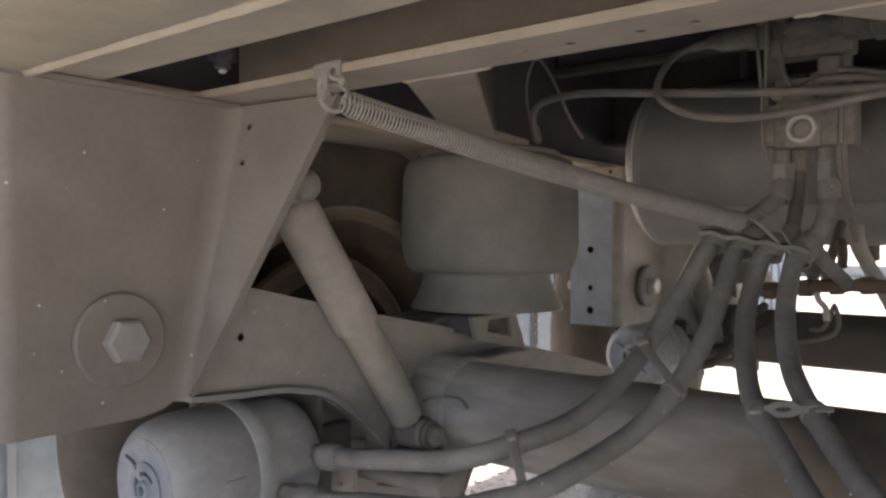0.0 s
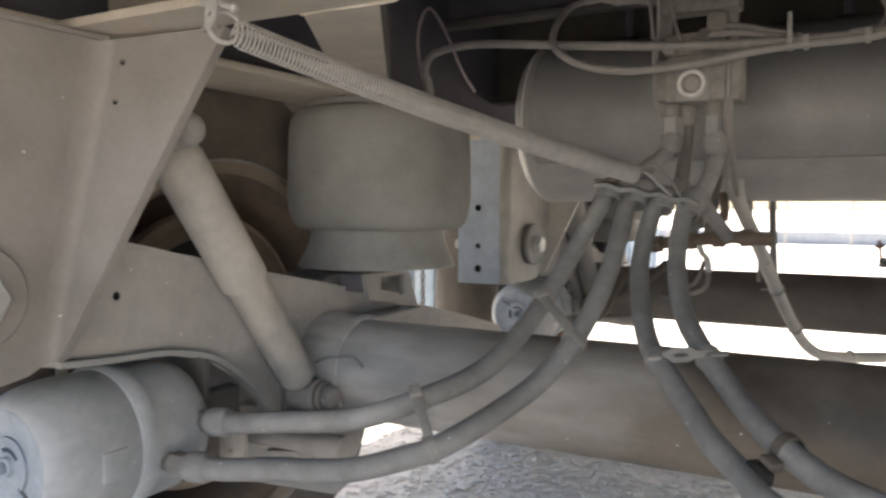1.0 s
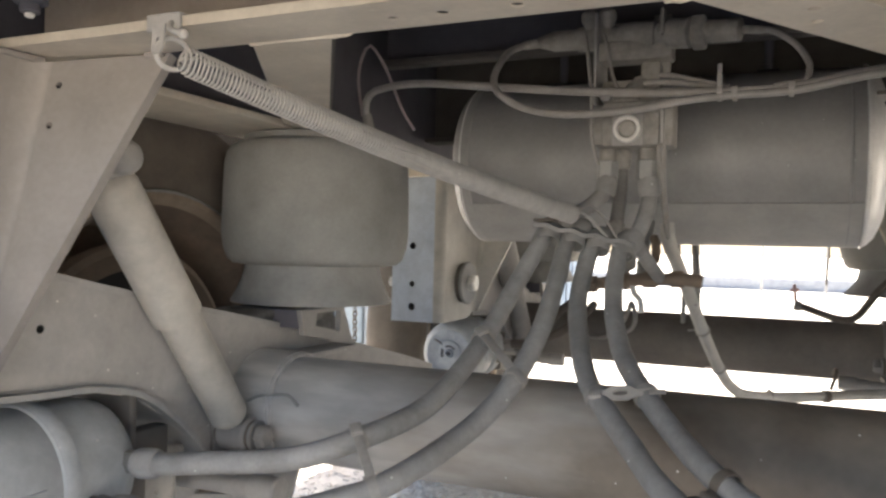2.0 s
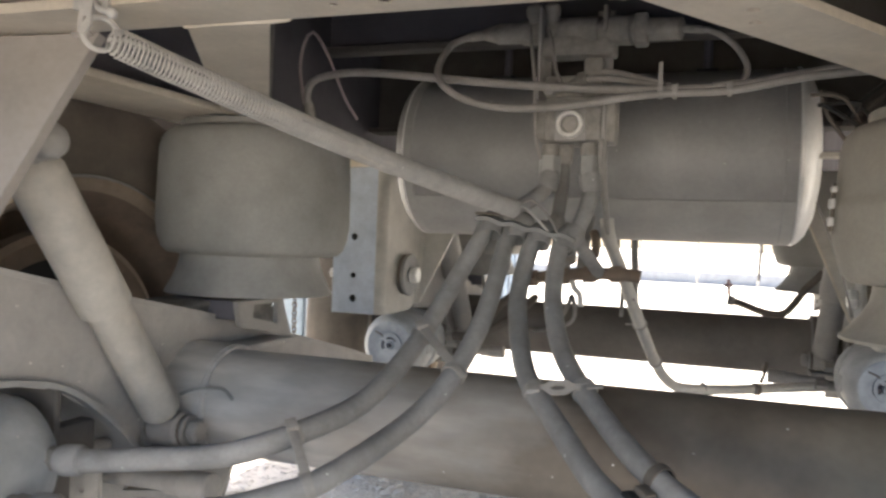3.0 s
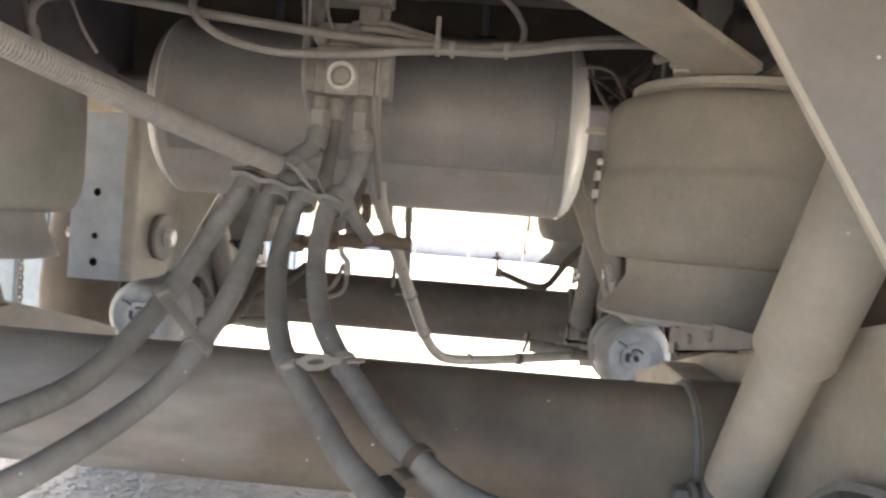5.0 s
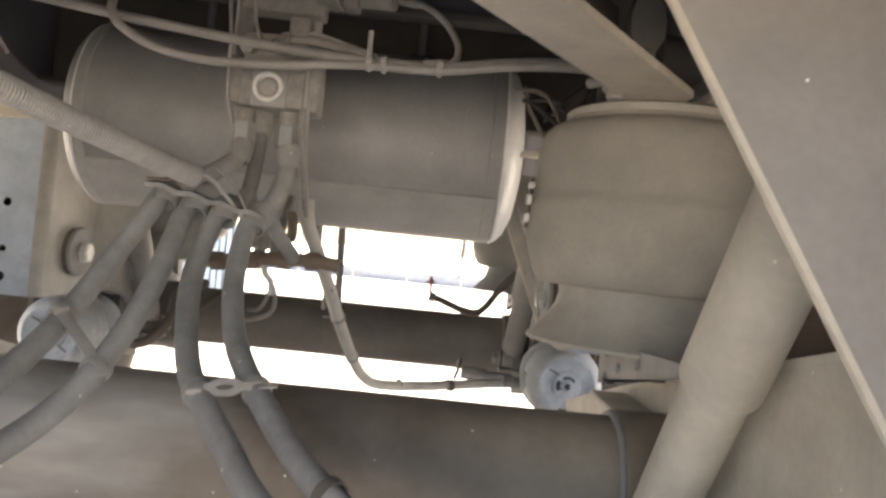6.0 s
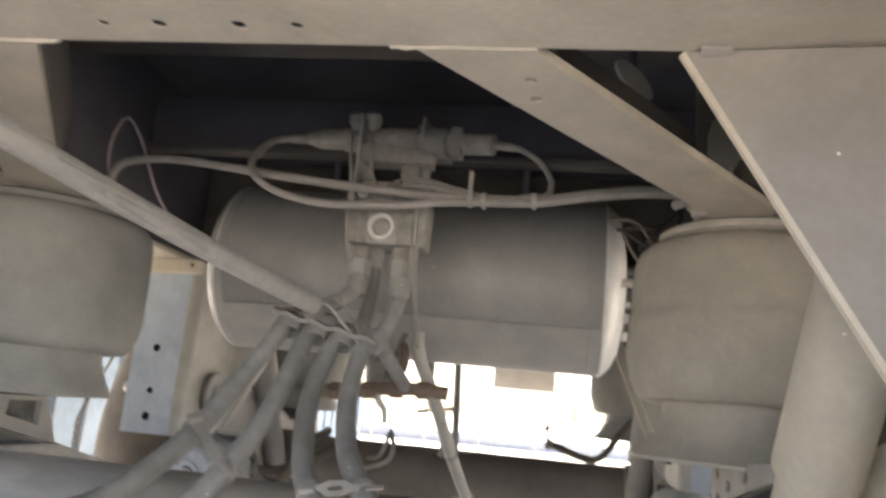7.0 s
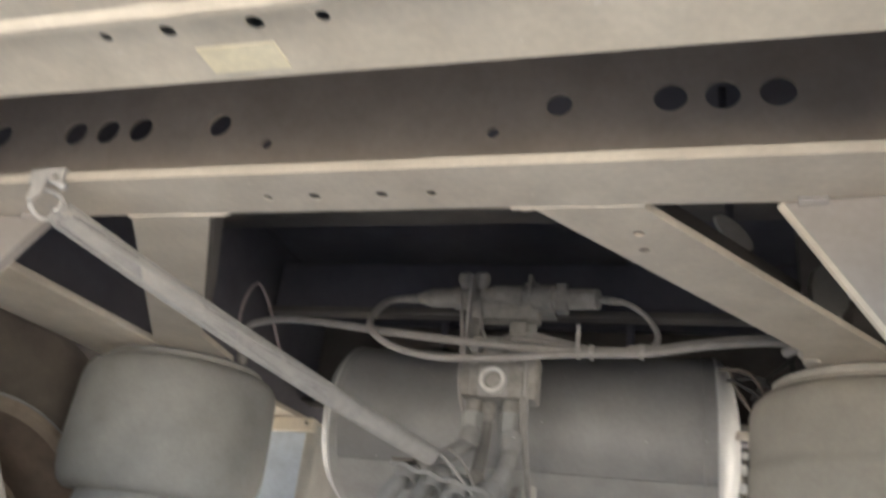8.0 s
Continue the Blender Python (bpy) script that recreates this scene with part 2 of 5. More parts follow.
def box(x0, x1, y0, y1, z0, z1, bevel=0.002, bm=None, turn=None):
    bm = bm or bmesh.new()
    made = bmesh.ops.create_cube(bm, size=1.0)["verts"]
    m = Matrix.LocRotScale(((x0 + x1) / 2, (y0 + y1) / 2, (z0 + z1) / 2), turn, (abs(x1 - x0), abs(y1 - y0), abs(z1 - z0)))
    bmesh.ops.transform(bm, matrix=m, verts=made)
    if bevel:
        es = list({e for v in made for e in v.link_edges})
        bmesh.ops.bevel(bm, geom=es, offset=bevel, segments=2, affect="EDGES", profile=0.5)
    return bm


def lathe(profile, origin, axis, seg=28, bm=None, closed=False):
    """Turns (radius, height) pairs round an axis from origin."""
    bm = bm or bmesh.new()
    q = Vector(axis).normalized().to_track_quat("Z", "Y").to_matrix()
    rings = []
    for r, h in profile:
        if r < 1e-6:
            rings.append([bm.verts.new(Vector(origin) + q @ Vector((0, 0, h)))])
        else:
            rings.append([bm.verts.new(Vector(origin) + q @ Vector((r * math.cos(a), r * math.sin(a), h))) for a in (2 * math.pi * k / seg for k in range(seg))])
    for a, b in zip(rings, rings[1:] + (rings[:1] if closed else [])):
        for k in range(seg):
            j = (k + 1) % seg
            f = [a[k % len(a)], a[j % len(a)], b[j % len(b)], b[k % len(b)]]
            f = list(dict.fromkeys(f))
            if len(f) > 2:
                try:
                    bm.faces.new(f)
                except ValueError:
                    pass
    return bm


def rod(a, b, r, seg=16, bm=None, bevel=0.0015):
    """A round bar from a to b with slightly rounded ends."""
    a, b = Vector(a), Vector(b)
    h = (b - a).length
    e = min(bevel, r * 0.4, h * 0.3)
    return lathe([(0, 0), (r - e, 0), (r, e), (r, h - e), (r - e, h), (0, h)], a, b - a, seg, bm)


def hexbolt(a, b, r, bm=None):
    """A hexagonal bolt head or nut from a to b."""
    return rod(a, b, r, 6, bm, r * 0.12)


def smooth_path(pts, step=0.012):
    """Points of a Catmull-Rom curve through pts, about step apart."""
    p = [Vector(v) for v in pts]
    p = [p[0] * 2 - p[1]] + p + [p[-1] * 2 - p[-2]]
    out = []
    for i in range(1, len(p) - 2):
        n = max(2, int((p[i + 1] - p[i]).length / step))
        for k in range(n):
            t = k / n
            out.append(0.5 * ((2 * p[i]) + (p[i + 1] - p[i - 1]) * t + (2 * p[i - 1] - 5 * p[i] + 4 * p[i + 1] - p[i + 2]) * t * t + (3 * p[i] - p[i - 1] - 3 * p[i + 1] + p[i + 2]) * t ** 3))
    out.append(p[-2])
    return out


def tube(pts, r, seg=12, bm=None, step=0.012, curved=True, swell=0.0):
    """A round tube along a curve; swell varies its radius a little."""
    bm = bm or bmesh.new()
    path = smooth_path(pts, step) if curved else [Vector(v) for v in pts]
    t0 = (path[1] - path[0]).normalized()
    side = t0.orthogonal().normalized()
    rings = []
    for i, c in enumerate(path):
        t = (path[min(i + 1, len(path) - 1)] - path[max(i - 1, 0)]).normalized()
        side = (side - t * side.dot(t)).normalized()
        up = t.cross(side)
        rr = r * (1 + swell * noise.noise(c * 60))
        rings.append([bm.verts.new(c + (side * math.cos(a) + up * math.sin(a)) * rr) for a in (2 * math.pi * k / seg for k in range(seg))])
    for a, b in zip(rings, rings[1:]):
        for k in range(seg):
            bm.faces.new((a[k], a[(k + 1) % seg], b[(k + 1) % seg], b[k]))
    bm.faces.new(rings[0][::-1])
    bm.faces.new(rings[-1])
    return bm


def circle2(cx, cy, r, n=18, ry=None):
    ry = ry or r
    return [(cx + r * math.cos(2 * math.pi * k / n), cy + ry * math.sin(2 * math.pi * k / n)) for k in range(n)]


def plate(outline, holes, to3d, thick, bm=None):
    """A flat plate with holes: outline and holes in two coordinates, to3d lifts them, thick is the plate's thickness as a vector."""
    bm = bm or bmesh.new()
    edges, verts = [], []
    for loop in [outline] + list(holes):
        vs = [bm.verts.new(to3d(u, v)) for u, v in loop]
        verts += vs
        edges += [bm.edges.new((vs[k], vs[(k + 1) % len(vs)])) for k in range(len(vs))]
    faces = [f for f in bmesh.ops.triangle_fill(bm, use_beauty=True, use_dissolve=False, edges=edges)["geom"] if isinstance(f, bmesh.types.BMFace)]
    got = bmesh.ops.extrude_face_region(bm, geom=faces)["geom"]
    bmesh.ops.translate(bm, verts=[g for g in got if isinstance(g, bmesh.types.BMVert)], vec=thick)
    return bm


def bead(a, b, r, bm=None, seed=0):
    """A lumpy weld bead between two points."""
    a, b = Vector(a), Vector(b)
    n = max(3, int((b - a).length / 0.006))
    rng = random.Random(seed)
    pts = [a.lerp(b, k / n) + Vector([rng.uniform(-1, 1) * r * 0.18 for _ in range(3)]) for k in range(n + 1)]
    return tube(pts, r, 7, bm, curved=False, swell=0.35)


# ---- ground and surroundings ----
def build_ground():
    bm = bmesh.new()
    bmesh.ops.create_grid(bm, x_segments=60, y_segments=60, size=1.0)
    for v in bm.verts:
        d = Vector((v.co.x, v.co.y))
        r = max(abs(d.x), abs(d.y))
        v.co.xy = d * (4 + 396 * r ** 6)
        v.co.z = 0.010 + (0.008 * noise.noise(v.co * 1.3) if r < 0.8 else 0.0)
    ob = single("ground", bm, GRAVEL, "pale gravel yard ground in sunlight", "ground", kind="structure")
    return ob


def build_gravel():
    """Loose stones on the ground beyond the axle."""
    rng = np.random.default_rng(4)
    t = (1 + 5 ** 0.5) / 2
    base = np.array([(-1, t, 0), (1, t, 0), (-1, -t, 0), (1, -t, 0), (0, -1, t), (0, 1, t), (0, -1, -t), (0, 1, -t), (t, 0, -1), (t, 0, 1), (-t, 0, -1), (-t, 0, 1)]) / 1.9
    tris = np.array([(0, 11, 5), (0, 5, 1), (0, 1, 7), (0, 7, 10), (0, 10, 11), (1, 5, 9), (5, 11, 4), (11, 10, 2), (10, 7, 6), (7, 1, 8), (3, 9, 4), (3, 4, 2), (3, 2, 6), (3, 6, 8), (3, 8, 9), (4, 9, 5), (2, 4, 11), (6, 2, 10), (8, 6, 7), (9, 8, 1)])
    n = 26000
    pos = np.column_stack([rng.uniform(-2.2, 0.9, n), rng.uniform(1.6, 3.7, n), np.full(n, 0.010)])
    size = 0.0035 + 0.0085 * rng.random(n) ** 2.2
    size[:60] = rng.uniform(0.012, 0.024, 60)
    verts, faces = [], []
    for k in range(n):
        v = base * (1 + 0.28 * rng.standard_normal((12, 1))) * size[k] * np.array([1.25, 0.95, 0.46])
        a = rng.uniform(0, 6.28)
        c, s_ = math.cos(a), math.sin(a)
        v = v @ np.array([[c, s_, 0], [-s_, c, 0], [0, 0, 1]])
        verts.append(v + pos[k] + np.array([0, 0, size[k] * 0.28]))
        faces.append(tris + 12 * k)
    me = bpy.data.meshes.new("gravel")
    me.from_pydata(np.concatenate(verts).tolist(), [], np.concatenate(faces).tolist())
    me.materials.append(STONE)
    tagged(new("gravel", me), "loose pale grey crushed stones on the ground", "gravel", kind="stuff")


def build_surroundings():
    fence = thing("fence", (0, 15.5, 0.010), "thin dark yard fence far behind the trailer", "fence")
    for k in range(14):
        x = -6.5 + k * 1.05
        part("post", rod((x, 15.5, 0.008), (x + 0.02, 15.5, 1.5), 0.022, 8), TAUPE, fence)
    for z in (0.75, 1.35):
        part("rail", rod((-6.6, 15.5, z), (7.3, 15.5, z), 0.012, 8), TAUPE, fence)
    single("kerb", box(-40, 40, 17.8, 18.1, -0.04, 0.27, 0.02), KERB, "long grey concrete kerb across the yard", "kerb", kind="structure")
    wall = thing("wall_side", (-1.66, 2.5, 0.0), "blue-white ribbed metal wall beside the trailer", "wall", kind="structure")
    for y0, y1 in ((-3.0, 1.30), (2.95, 8.0)):
        part("sheet", box(-1.71, -1.66, y0, y1, -0.02, 0.80, 0.0), SHEET, wall)
    for k in range(52):
        y = -2.9 + k * 0.21
        if 1.25 < y < 2.95:
            continue
        part("rib", box(-1.66, -1.645, y, y + 0.022, -0.02, 0.80, 0.005), RIB, wall)


# ---- the trailer's underside ----
PIVOT_Y, PIVOT_Z, AXLE_Y, AXLE_Z, SPACING = 0.735, 0.648, 1.300, 0.488, 1.300
FLANGE_Z = 0.920


def build_deck():
    deck = thing("ceiling", (0, 1.45, 1.20), "dark underside of the trailer deck", "deck", kind="structure")
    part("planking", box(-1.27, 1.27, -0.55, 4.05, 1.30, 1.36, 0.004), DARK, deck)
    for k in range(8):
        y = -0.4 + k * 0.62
        # One joist is toned lighter, as if lit.
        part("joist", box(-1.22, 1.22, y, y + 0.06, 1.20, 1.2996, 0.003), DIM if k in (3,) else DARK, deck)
    # Sill and side rails are added to block sky past the deck's edges.
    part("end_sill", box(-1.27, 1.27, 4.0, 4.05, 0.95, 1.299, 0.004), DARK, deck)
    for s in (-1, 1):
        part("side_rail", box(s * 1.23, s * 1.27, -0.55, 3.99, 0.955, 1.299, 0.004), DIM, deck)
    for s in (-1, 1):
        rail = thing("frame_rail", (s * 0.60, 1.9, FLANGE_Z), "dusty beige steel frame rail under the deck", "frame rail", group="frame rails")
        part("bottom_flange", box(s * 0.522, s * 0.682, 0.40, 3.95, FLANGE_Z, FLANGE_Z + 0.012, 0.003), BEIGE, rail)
        # Web coloured much darker than its flange, as shade above it.
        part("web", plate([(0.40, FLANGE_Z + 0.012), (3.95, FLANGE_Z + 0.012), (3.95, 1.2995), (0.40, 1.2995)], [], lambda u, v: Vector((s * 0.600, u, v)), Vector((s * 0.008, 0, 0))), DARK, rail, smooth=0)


def build_crossmembers():
    # far channel: web behind, flange towards the front
    far = thing("crossmember", (0, 0.88, FLANGE_Z), "dusty beige steel channel with drilled round holes", "crossmember", group="crossmembers")
    row = ((-0.445, 1.019, 0.0140), (-0.345, 1.017, 0.0142), (-0.3045, 1.017, 0.0142), (-0.264, 1.017, 0.0142), (-0.171, 1.017, 0.0125), (-0.1135, 0.9925, 0.0055), (0.1095, 0.9925, 0.0055), (0.1665, 1.018, 0.0115), (0.2595, 1.019, 0.0140), (0.3010, 1.019, 0.0142), (0.3435, 1.019, 0.0145), (0.441, 1.019, 0.0140))
    holes = [circle2(*h) for h in row]
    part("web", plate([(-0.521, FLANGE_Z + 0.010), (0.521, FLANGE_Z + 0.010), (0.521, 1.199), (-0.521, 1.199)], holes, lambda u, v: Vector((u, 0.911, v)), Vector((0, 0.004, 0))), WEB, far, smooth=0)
    drilled = ((-0.083, 0.0044), (-0.038, 0.0056), (0.0245, 0.0056), (0.0685, 0.0047))
    bolts = [circle2(x, 0.887, r) for x, r in drilled]
    part("bottom_flange", plate([(-0.521, 0.845), (0.521, 0.845), (0.521, 0.915), (-0.521, 0.915)], bolts, lambda u, v: Vector((u, v, FLANGE_Z)), Vector((0, 0, 0.009))), BEIGE, far, smooth=0)
    # Black cups stand in for the shade inside the drilled holes.
    for x, r in drilled:
        part("bolt_hole", lathe([(r * 0.98, 0.0015), (r * 0.98, 0.016), (0, 0.016)], (x, 0.887, FLANGE_Z), (0, 0, 1), 18), BLACK, far, "black lining that shades a bolt hole")
    for x0, x1 in ((-0.25, -0.14), (0.13, 0.24)):
        part("weld", bead((x0, 0.917, FLANGE_Z + 0.002), (x1, 0.917, FLANGE_Z + 0.002), 0.0036, seed=int(x1 * 100)), BEIGE, far)
    near = thing("crossmember", (0, 0.68, FLANGE_Z), "dusty beige steel channel with weld bead and a tape patch", "crossmember", group="crossmembers")
    drilled = ((-0.0865, 0.0042), (-0.0405, 0.0055), (0.0205, 0.0060), (0.0650, 0.0048))
    bolts = [circle2(x, 0.667, r) for x, r in drilled]
    part("bottom_flange", plate([(-0.521, 0.645), (0.521, 0.645), (0.521, 0.719), (-0.521, 0.719)], bolts, lambda u, v: Vector((u, v, FLANGE_Z)), Vector((0, 0, 0.009))), CREAM, near, smooth=0)
    # The same cups blacken this row as shade would.
    for x, r in drilled:
        part("bolt_hole", lathe([(r * 0.98, 0.0015), (r * 0.98, 0.016), (0, 0.016)], (x, 0.667, FLANGE_Z), (0, 0, 1), 18), BLACK, near, "black lining that shades a bolt hole")
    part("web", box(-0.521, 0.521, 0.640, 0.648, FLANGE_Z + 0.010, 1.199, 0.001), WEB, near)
    part("cover_plate", box(-0.521, 0.521, 0.50, 0.644, FLANGE_Z - 0.006, FLANGE_Z + 0.006, 0.002), CREAM, near)
    part("weld", tube([(-0.505 + 0.0505 * k, 0.645, FLANGE_Z + 0.002) for k in range(21)], 0.0115, 10, swell=0.10), CREAM, near)
    part("tape_patch", box(-0.031, 0.025, 0.684, 0.710, FLANGE_Z - 0.0012, FLANGE_Z - 0.0002, 0.0), TAPE, near, "cream masking tape patch")
    stud = thing("bolt", (-0.427, 0.82, 0.936), "dark bolt with a bright tip between the crossmembers", "bolt")
    bx, by, bz = -0.427, 0.82, 0.936
    part("shank", rod((bx, by, bz + 0.004), (bx, by, bz + 0.30), 0.009, 12), DARK, stud)
    part("nut", hexbolt((bx, by, bz + 0.012), (bx, by, bz + 0.026), 0.016), DARK, stud)
    part("tip", rod((bx, by, bz), (bx, by, bz + 0.004), 0.0045, 10), BRIGHT, stud, "bright worn tip")
    # bar behind the valve
    bar = thing("crossbar", (0, 1.66, 1.02), "dark dusty steel bar above the air tank", "crossbar")
    # Bar and upright are darkened in colour for the shade they hang in.
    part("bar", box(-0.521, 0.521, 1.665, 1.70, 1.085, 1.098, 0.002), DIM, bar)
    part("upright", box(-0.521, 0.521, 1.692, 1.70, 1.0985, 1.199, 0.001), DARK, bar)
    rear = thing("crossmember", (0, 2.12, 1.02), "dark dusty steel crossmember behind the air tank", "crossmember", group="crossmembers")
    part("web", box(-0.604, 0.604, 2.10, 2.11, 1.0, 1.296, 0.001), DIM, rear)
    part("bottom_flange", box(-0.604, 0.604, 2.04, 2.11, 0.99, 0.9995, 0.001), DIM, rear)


def build_mount_plates():
    for s, corners, drilled in ((-1, [(-0.160, 0.916), (-0.247, 0.916), (-0.500, 1.319), (-0.50, 1.50), (-0.43, 1.44), (-0.405, 1.300)], ()),
                                (1, [(0.149, 0.916), (0.236, 0.916), (0.500, 1.300), (0.50, 1.50), (0.43, 1.42), (0.405, 1.295)], (circle2(0.233, 0.967, 0.005), circle2(0.236, 1.003, 0.005)))):
        p = thing("mounting_plate", (s * 0.3, 1.2, FLANGE_Z), "dusty beige diagonal steel plate above the air spring", "mounting plate", group="mounting plates")
        part("strip", plate(corners, drilled, lambda u, v: Vector((u, v, FLANGE_Z - 0.001)), Vector((0, 0, 0.008))), BEIGE, p, smooth=0)
        a, b = Vector((*corners[0], FLANGE_Z)), Vector((*corners[-1], FLANGE_Z))
        n = (b - a).normalized()
        rot = n.to_track_quat("X", "Z")
        mid = (a + b) / 2
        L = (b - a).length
        # Shade above the plate is painted on the upstand.
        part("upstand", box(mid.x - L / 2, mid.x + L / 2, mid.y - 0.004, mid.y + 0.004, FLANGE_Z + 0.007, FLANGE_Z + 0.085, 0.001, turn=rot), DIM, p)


HOLES = ((0.735, 0.0080), (0.648, 0.0066), (0.596, 0.0086))


def build_hanger(s, y, group):
    """Box-shaped hanger with the pivot of the trailing arm, and its triangular gusset."""
    dy = y - PIVOT_Y
    # The far row's coat is lighter, as if lit from behind.
    coat = HANGER if dy < 0.5 else PALE_GREY
    out = 0.025 if s > 0 and dy < 0.5 else 0.0   # this hanger stands a little further outboard
    h = thing("hanger_bracket", (s * 0.55, y, 0.56), "dusty taupe steel hanger bracket with large pivot bolt", "hanger bracket", group=group)
    side = [(0.634, 0.912), (0.888, 0.912), (0.868, 0.80), (0.820, 0.600), (0.808, 0.579), (0.788, 0.568), (0.760, 0.563), (0.634, 0.562)]
    for x, w in ((0.490, 0.008), (0.607, 0.008)):
        part("side_plate", plate([(u + dy, v) for u, v in side], [], lambda u, v: Vector((s * (x + out), u, v)), Vector((s * w, 0, 0))), coat, h, smooth=0)
    drilled = [circle2(0.564, z, r) for z, r in HOLES]
    part("front_plate", plate([(0.510, 0.562), (0.615, 0.562), (0.615, 0.912), (0.510, 0.912)], drilled, lambda u, v: Vector((s * (u + out), 0.614 + dy, v)), Vector((0, 0.007, 0))), BLUEGREY, h, "blue-grey front plate with three holes", smooth=0)
    # Shade in the three holes is added as black cups.
    for z, r in HOLES:
        part("bolt_hole", lathe([(r * 0.99, 0.002), (r * 0.99, 0.022), (0, 0.022)], (s * (0.564 + out), 0.614 + dy, z), (0, 1, 0), 18), BLACK, h, "black lining that shades a bolt hole")
    if s < 0 and dy > 0.5:
        block = part("head_block", plate([(-0.596, 0.889), (-0.482, 0.893), (-0.480, 0.9185), (-0.598, 0.9185)], [circle2(-0.497, 0.908, 0.0050, 12)], lambda u, v: Vector((u, 0.578 + dy, v)), Vector((0, 0.024, 0))), CREAM, h, "cream steel block at the hanger's head", smooth=0)
        # A black disc serves as the shade in the block's hole.
        part("bolt_hole", rod((-0.497, 0.582 + dy, 0.908), (-0.497, 0.590 + dy, 0.908), 0.0049, 12), BLACK, block, "black lining that shades a bolt hole")
        part("side_bolt", hexbolt((-0.612, 0.632 + dy, 0.651), (-0.628, 0.632 + dy, 0.651), 0.012), BRIGHT, h, "bright small bolt head")
    arc = [Vector((s * (0.510 + out - 0.020 * math.sin(t)), 0.634 - 0.020 * math.cos(t) + dy, 0)) for t in (math.pi / 2 * k / 8 for k in range(9))]
    inn = [Vector((s * (0.510 + out - 0.012 * math.sin(t)), 0.634 - 0.012 * math.cos(t) + dy, 0)) for t in (math.pi / 2 * k / 8 for k in range(9))]
    bm = bmesh.new()
    cols = [[bm.verts.new(p + Vector((0, 0, z))) for p in arc + inn[::-1]] for z in (0.562, 0.912)]
    n = len(cols[0])
    for k in range(n):
        bm.faces.new((cols[0][k], cols[0][(k + 1) % n], cols[1][(k + 1) % n], cols[1][k]))
    bm.faces.new(cols[0])
    bm.faces.new(cols[1][::-1])
    part("bent_corner", bm, coat, h, smooth=50)
    part("top_plate", box(s * 0.487, s * 0.640, 0.604 + dy, 0.886 + dy, 0.9125, 0.9185, 0.001), coat if dy < 0.5 else BEIGE, h)
    A, B, C = Vector((s * (0.492 + out), 0.886 + dy, 0.914)), Vector((s * (0.347 - out * 0.25), 0.915 + dy, 0.9195)), Vector((s * (0.487 + out), 0.812 + dy, 0.578))
    nrm = (B - A).cross(C - A).normalized()
    if nrm.y < 0:
        nrm = -nrm
    e1, e2 = (B - A), (C - A)
    dots = [(0.175, 0.078), (0.165, 0.205)] if s < 0 else []
    part("gusset", plate([(0, 0), (1, 0), (0.06, 0.985), (0, 1)], [circle2(u, v, 0.026, 12, 0.0105) for u, v in dots], lambda u, v: A + e1 * u + e2 * v, nrm * 0.012), coat, h, "tapering dusty gusset plate", smooth=0)
    # Black cups put shade into the gusset's holes.
    for u, v in dots:
        part("bolt_hole", lathe([(0.0037, 0.0015), (0.0037, 0.014), (0, 0.014)], A + e1 * u + e2 * v, nrm, 14), BLACK, h, "black lining that shades a bolt hole")
    bm = bmesh.new()
    rows = []
    for k in range(25):
        t = k / 24
        c = A.lerp(C, t)
        c.x = s * (0.4897 + out)
        w = 0.030 * (1 - 0.45 * t)
        p0, p2 = c + Vector((0, -w, -0.2 * w)), A.lerp(C, t) + e1.normalized() * w * 0.45 - nrm * 0.0004
        rows.append([bm.verts.new(p0.lerp(c, u).lerp(c.lerp(p2, u), u)) for u in (q / 9 for q in range(10))] + [bm.verts.new(c + Vector((s * 0.003, 0, 0)) + nrm * 0.003)])
    for a, b in zip(rows, rows[1:]):
        for k in range(11):
            bm.faces.new((a[k], a[(k + 1) % 11], b[(k + 1) % 11], b[k]))
    bm.faces.new(rows[0])
    bm.faces.new(rows[-1][::-1])
    part("fillet_weld", bm, coat, h, smooth=60)
    part("weld", bead((s * 0.352, 0.912 + dy, 0.9190), (s * 0.372, 0.909 + dy, 0.9185), 0.0045, seed=7), coat, h)
    if s > 0:
        tip = A + e1 * 0.06 + e2 * 0.985
        # A pale strip draws the highlight along the right gusset's edge.
        part("worn_edge", tube([B + nrm * 0.004, (B + tip) / 2 + nrm * 0.004, tip + nrm * 0.004], 0.0042, 8), BEIGE, h, "pale strip as the highlight on the gusset edge")
    if dy > 0.5:
        part("rubber_ring", lathe([(0.030, 0), (0.047, 0), (0.047, 0.011), (0.030, 0.011)], (s * (0.490 + out), y, PIVOT_Z + 0.002), (-s, 0, 0), 36), TYRE, h)
    face = 0.490 + out - (0.010 if dy > 0.5 else 0.0)
    w = part("washer", lathe([(0, 0), (0.048, 0), (0.050, 0.002), (0.050, 0.007), (0.048, 0.009), (0, 0.009)], (s * face, y, PIVOT_Z + 0.002), (-s, 0, 0), 36), coat if dy < 0.5 else PEDESTAL, h)
    part("bolt_head", rod((s * (face - 0.009), y, PIVOT_Z + 0.002), (s * (face - 0.027), y, PIVOT_Z + 0.002), 0.0245 if dy < 0.5 else 0.021, 6, bevel=0.0035), PEDESTAL if dy < 0.5 else BRIGHT, w, "worn pale bolt head")
    return h


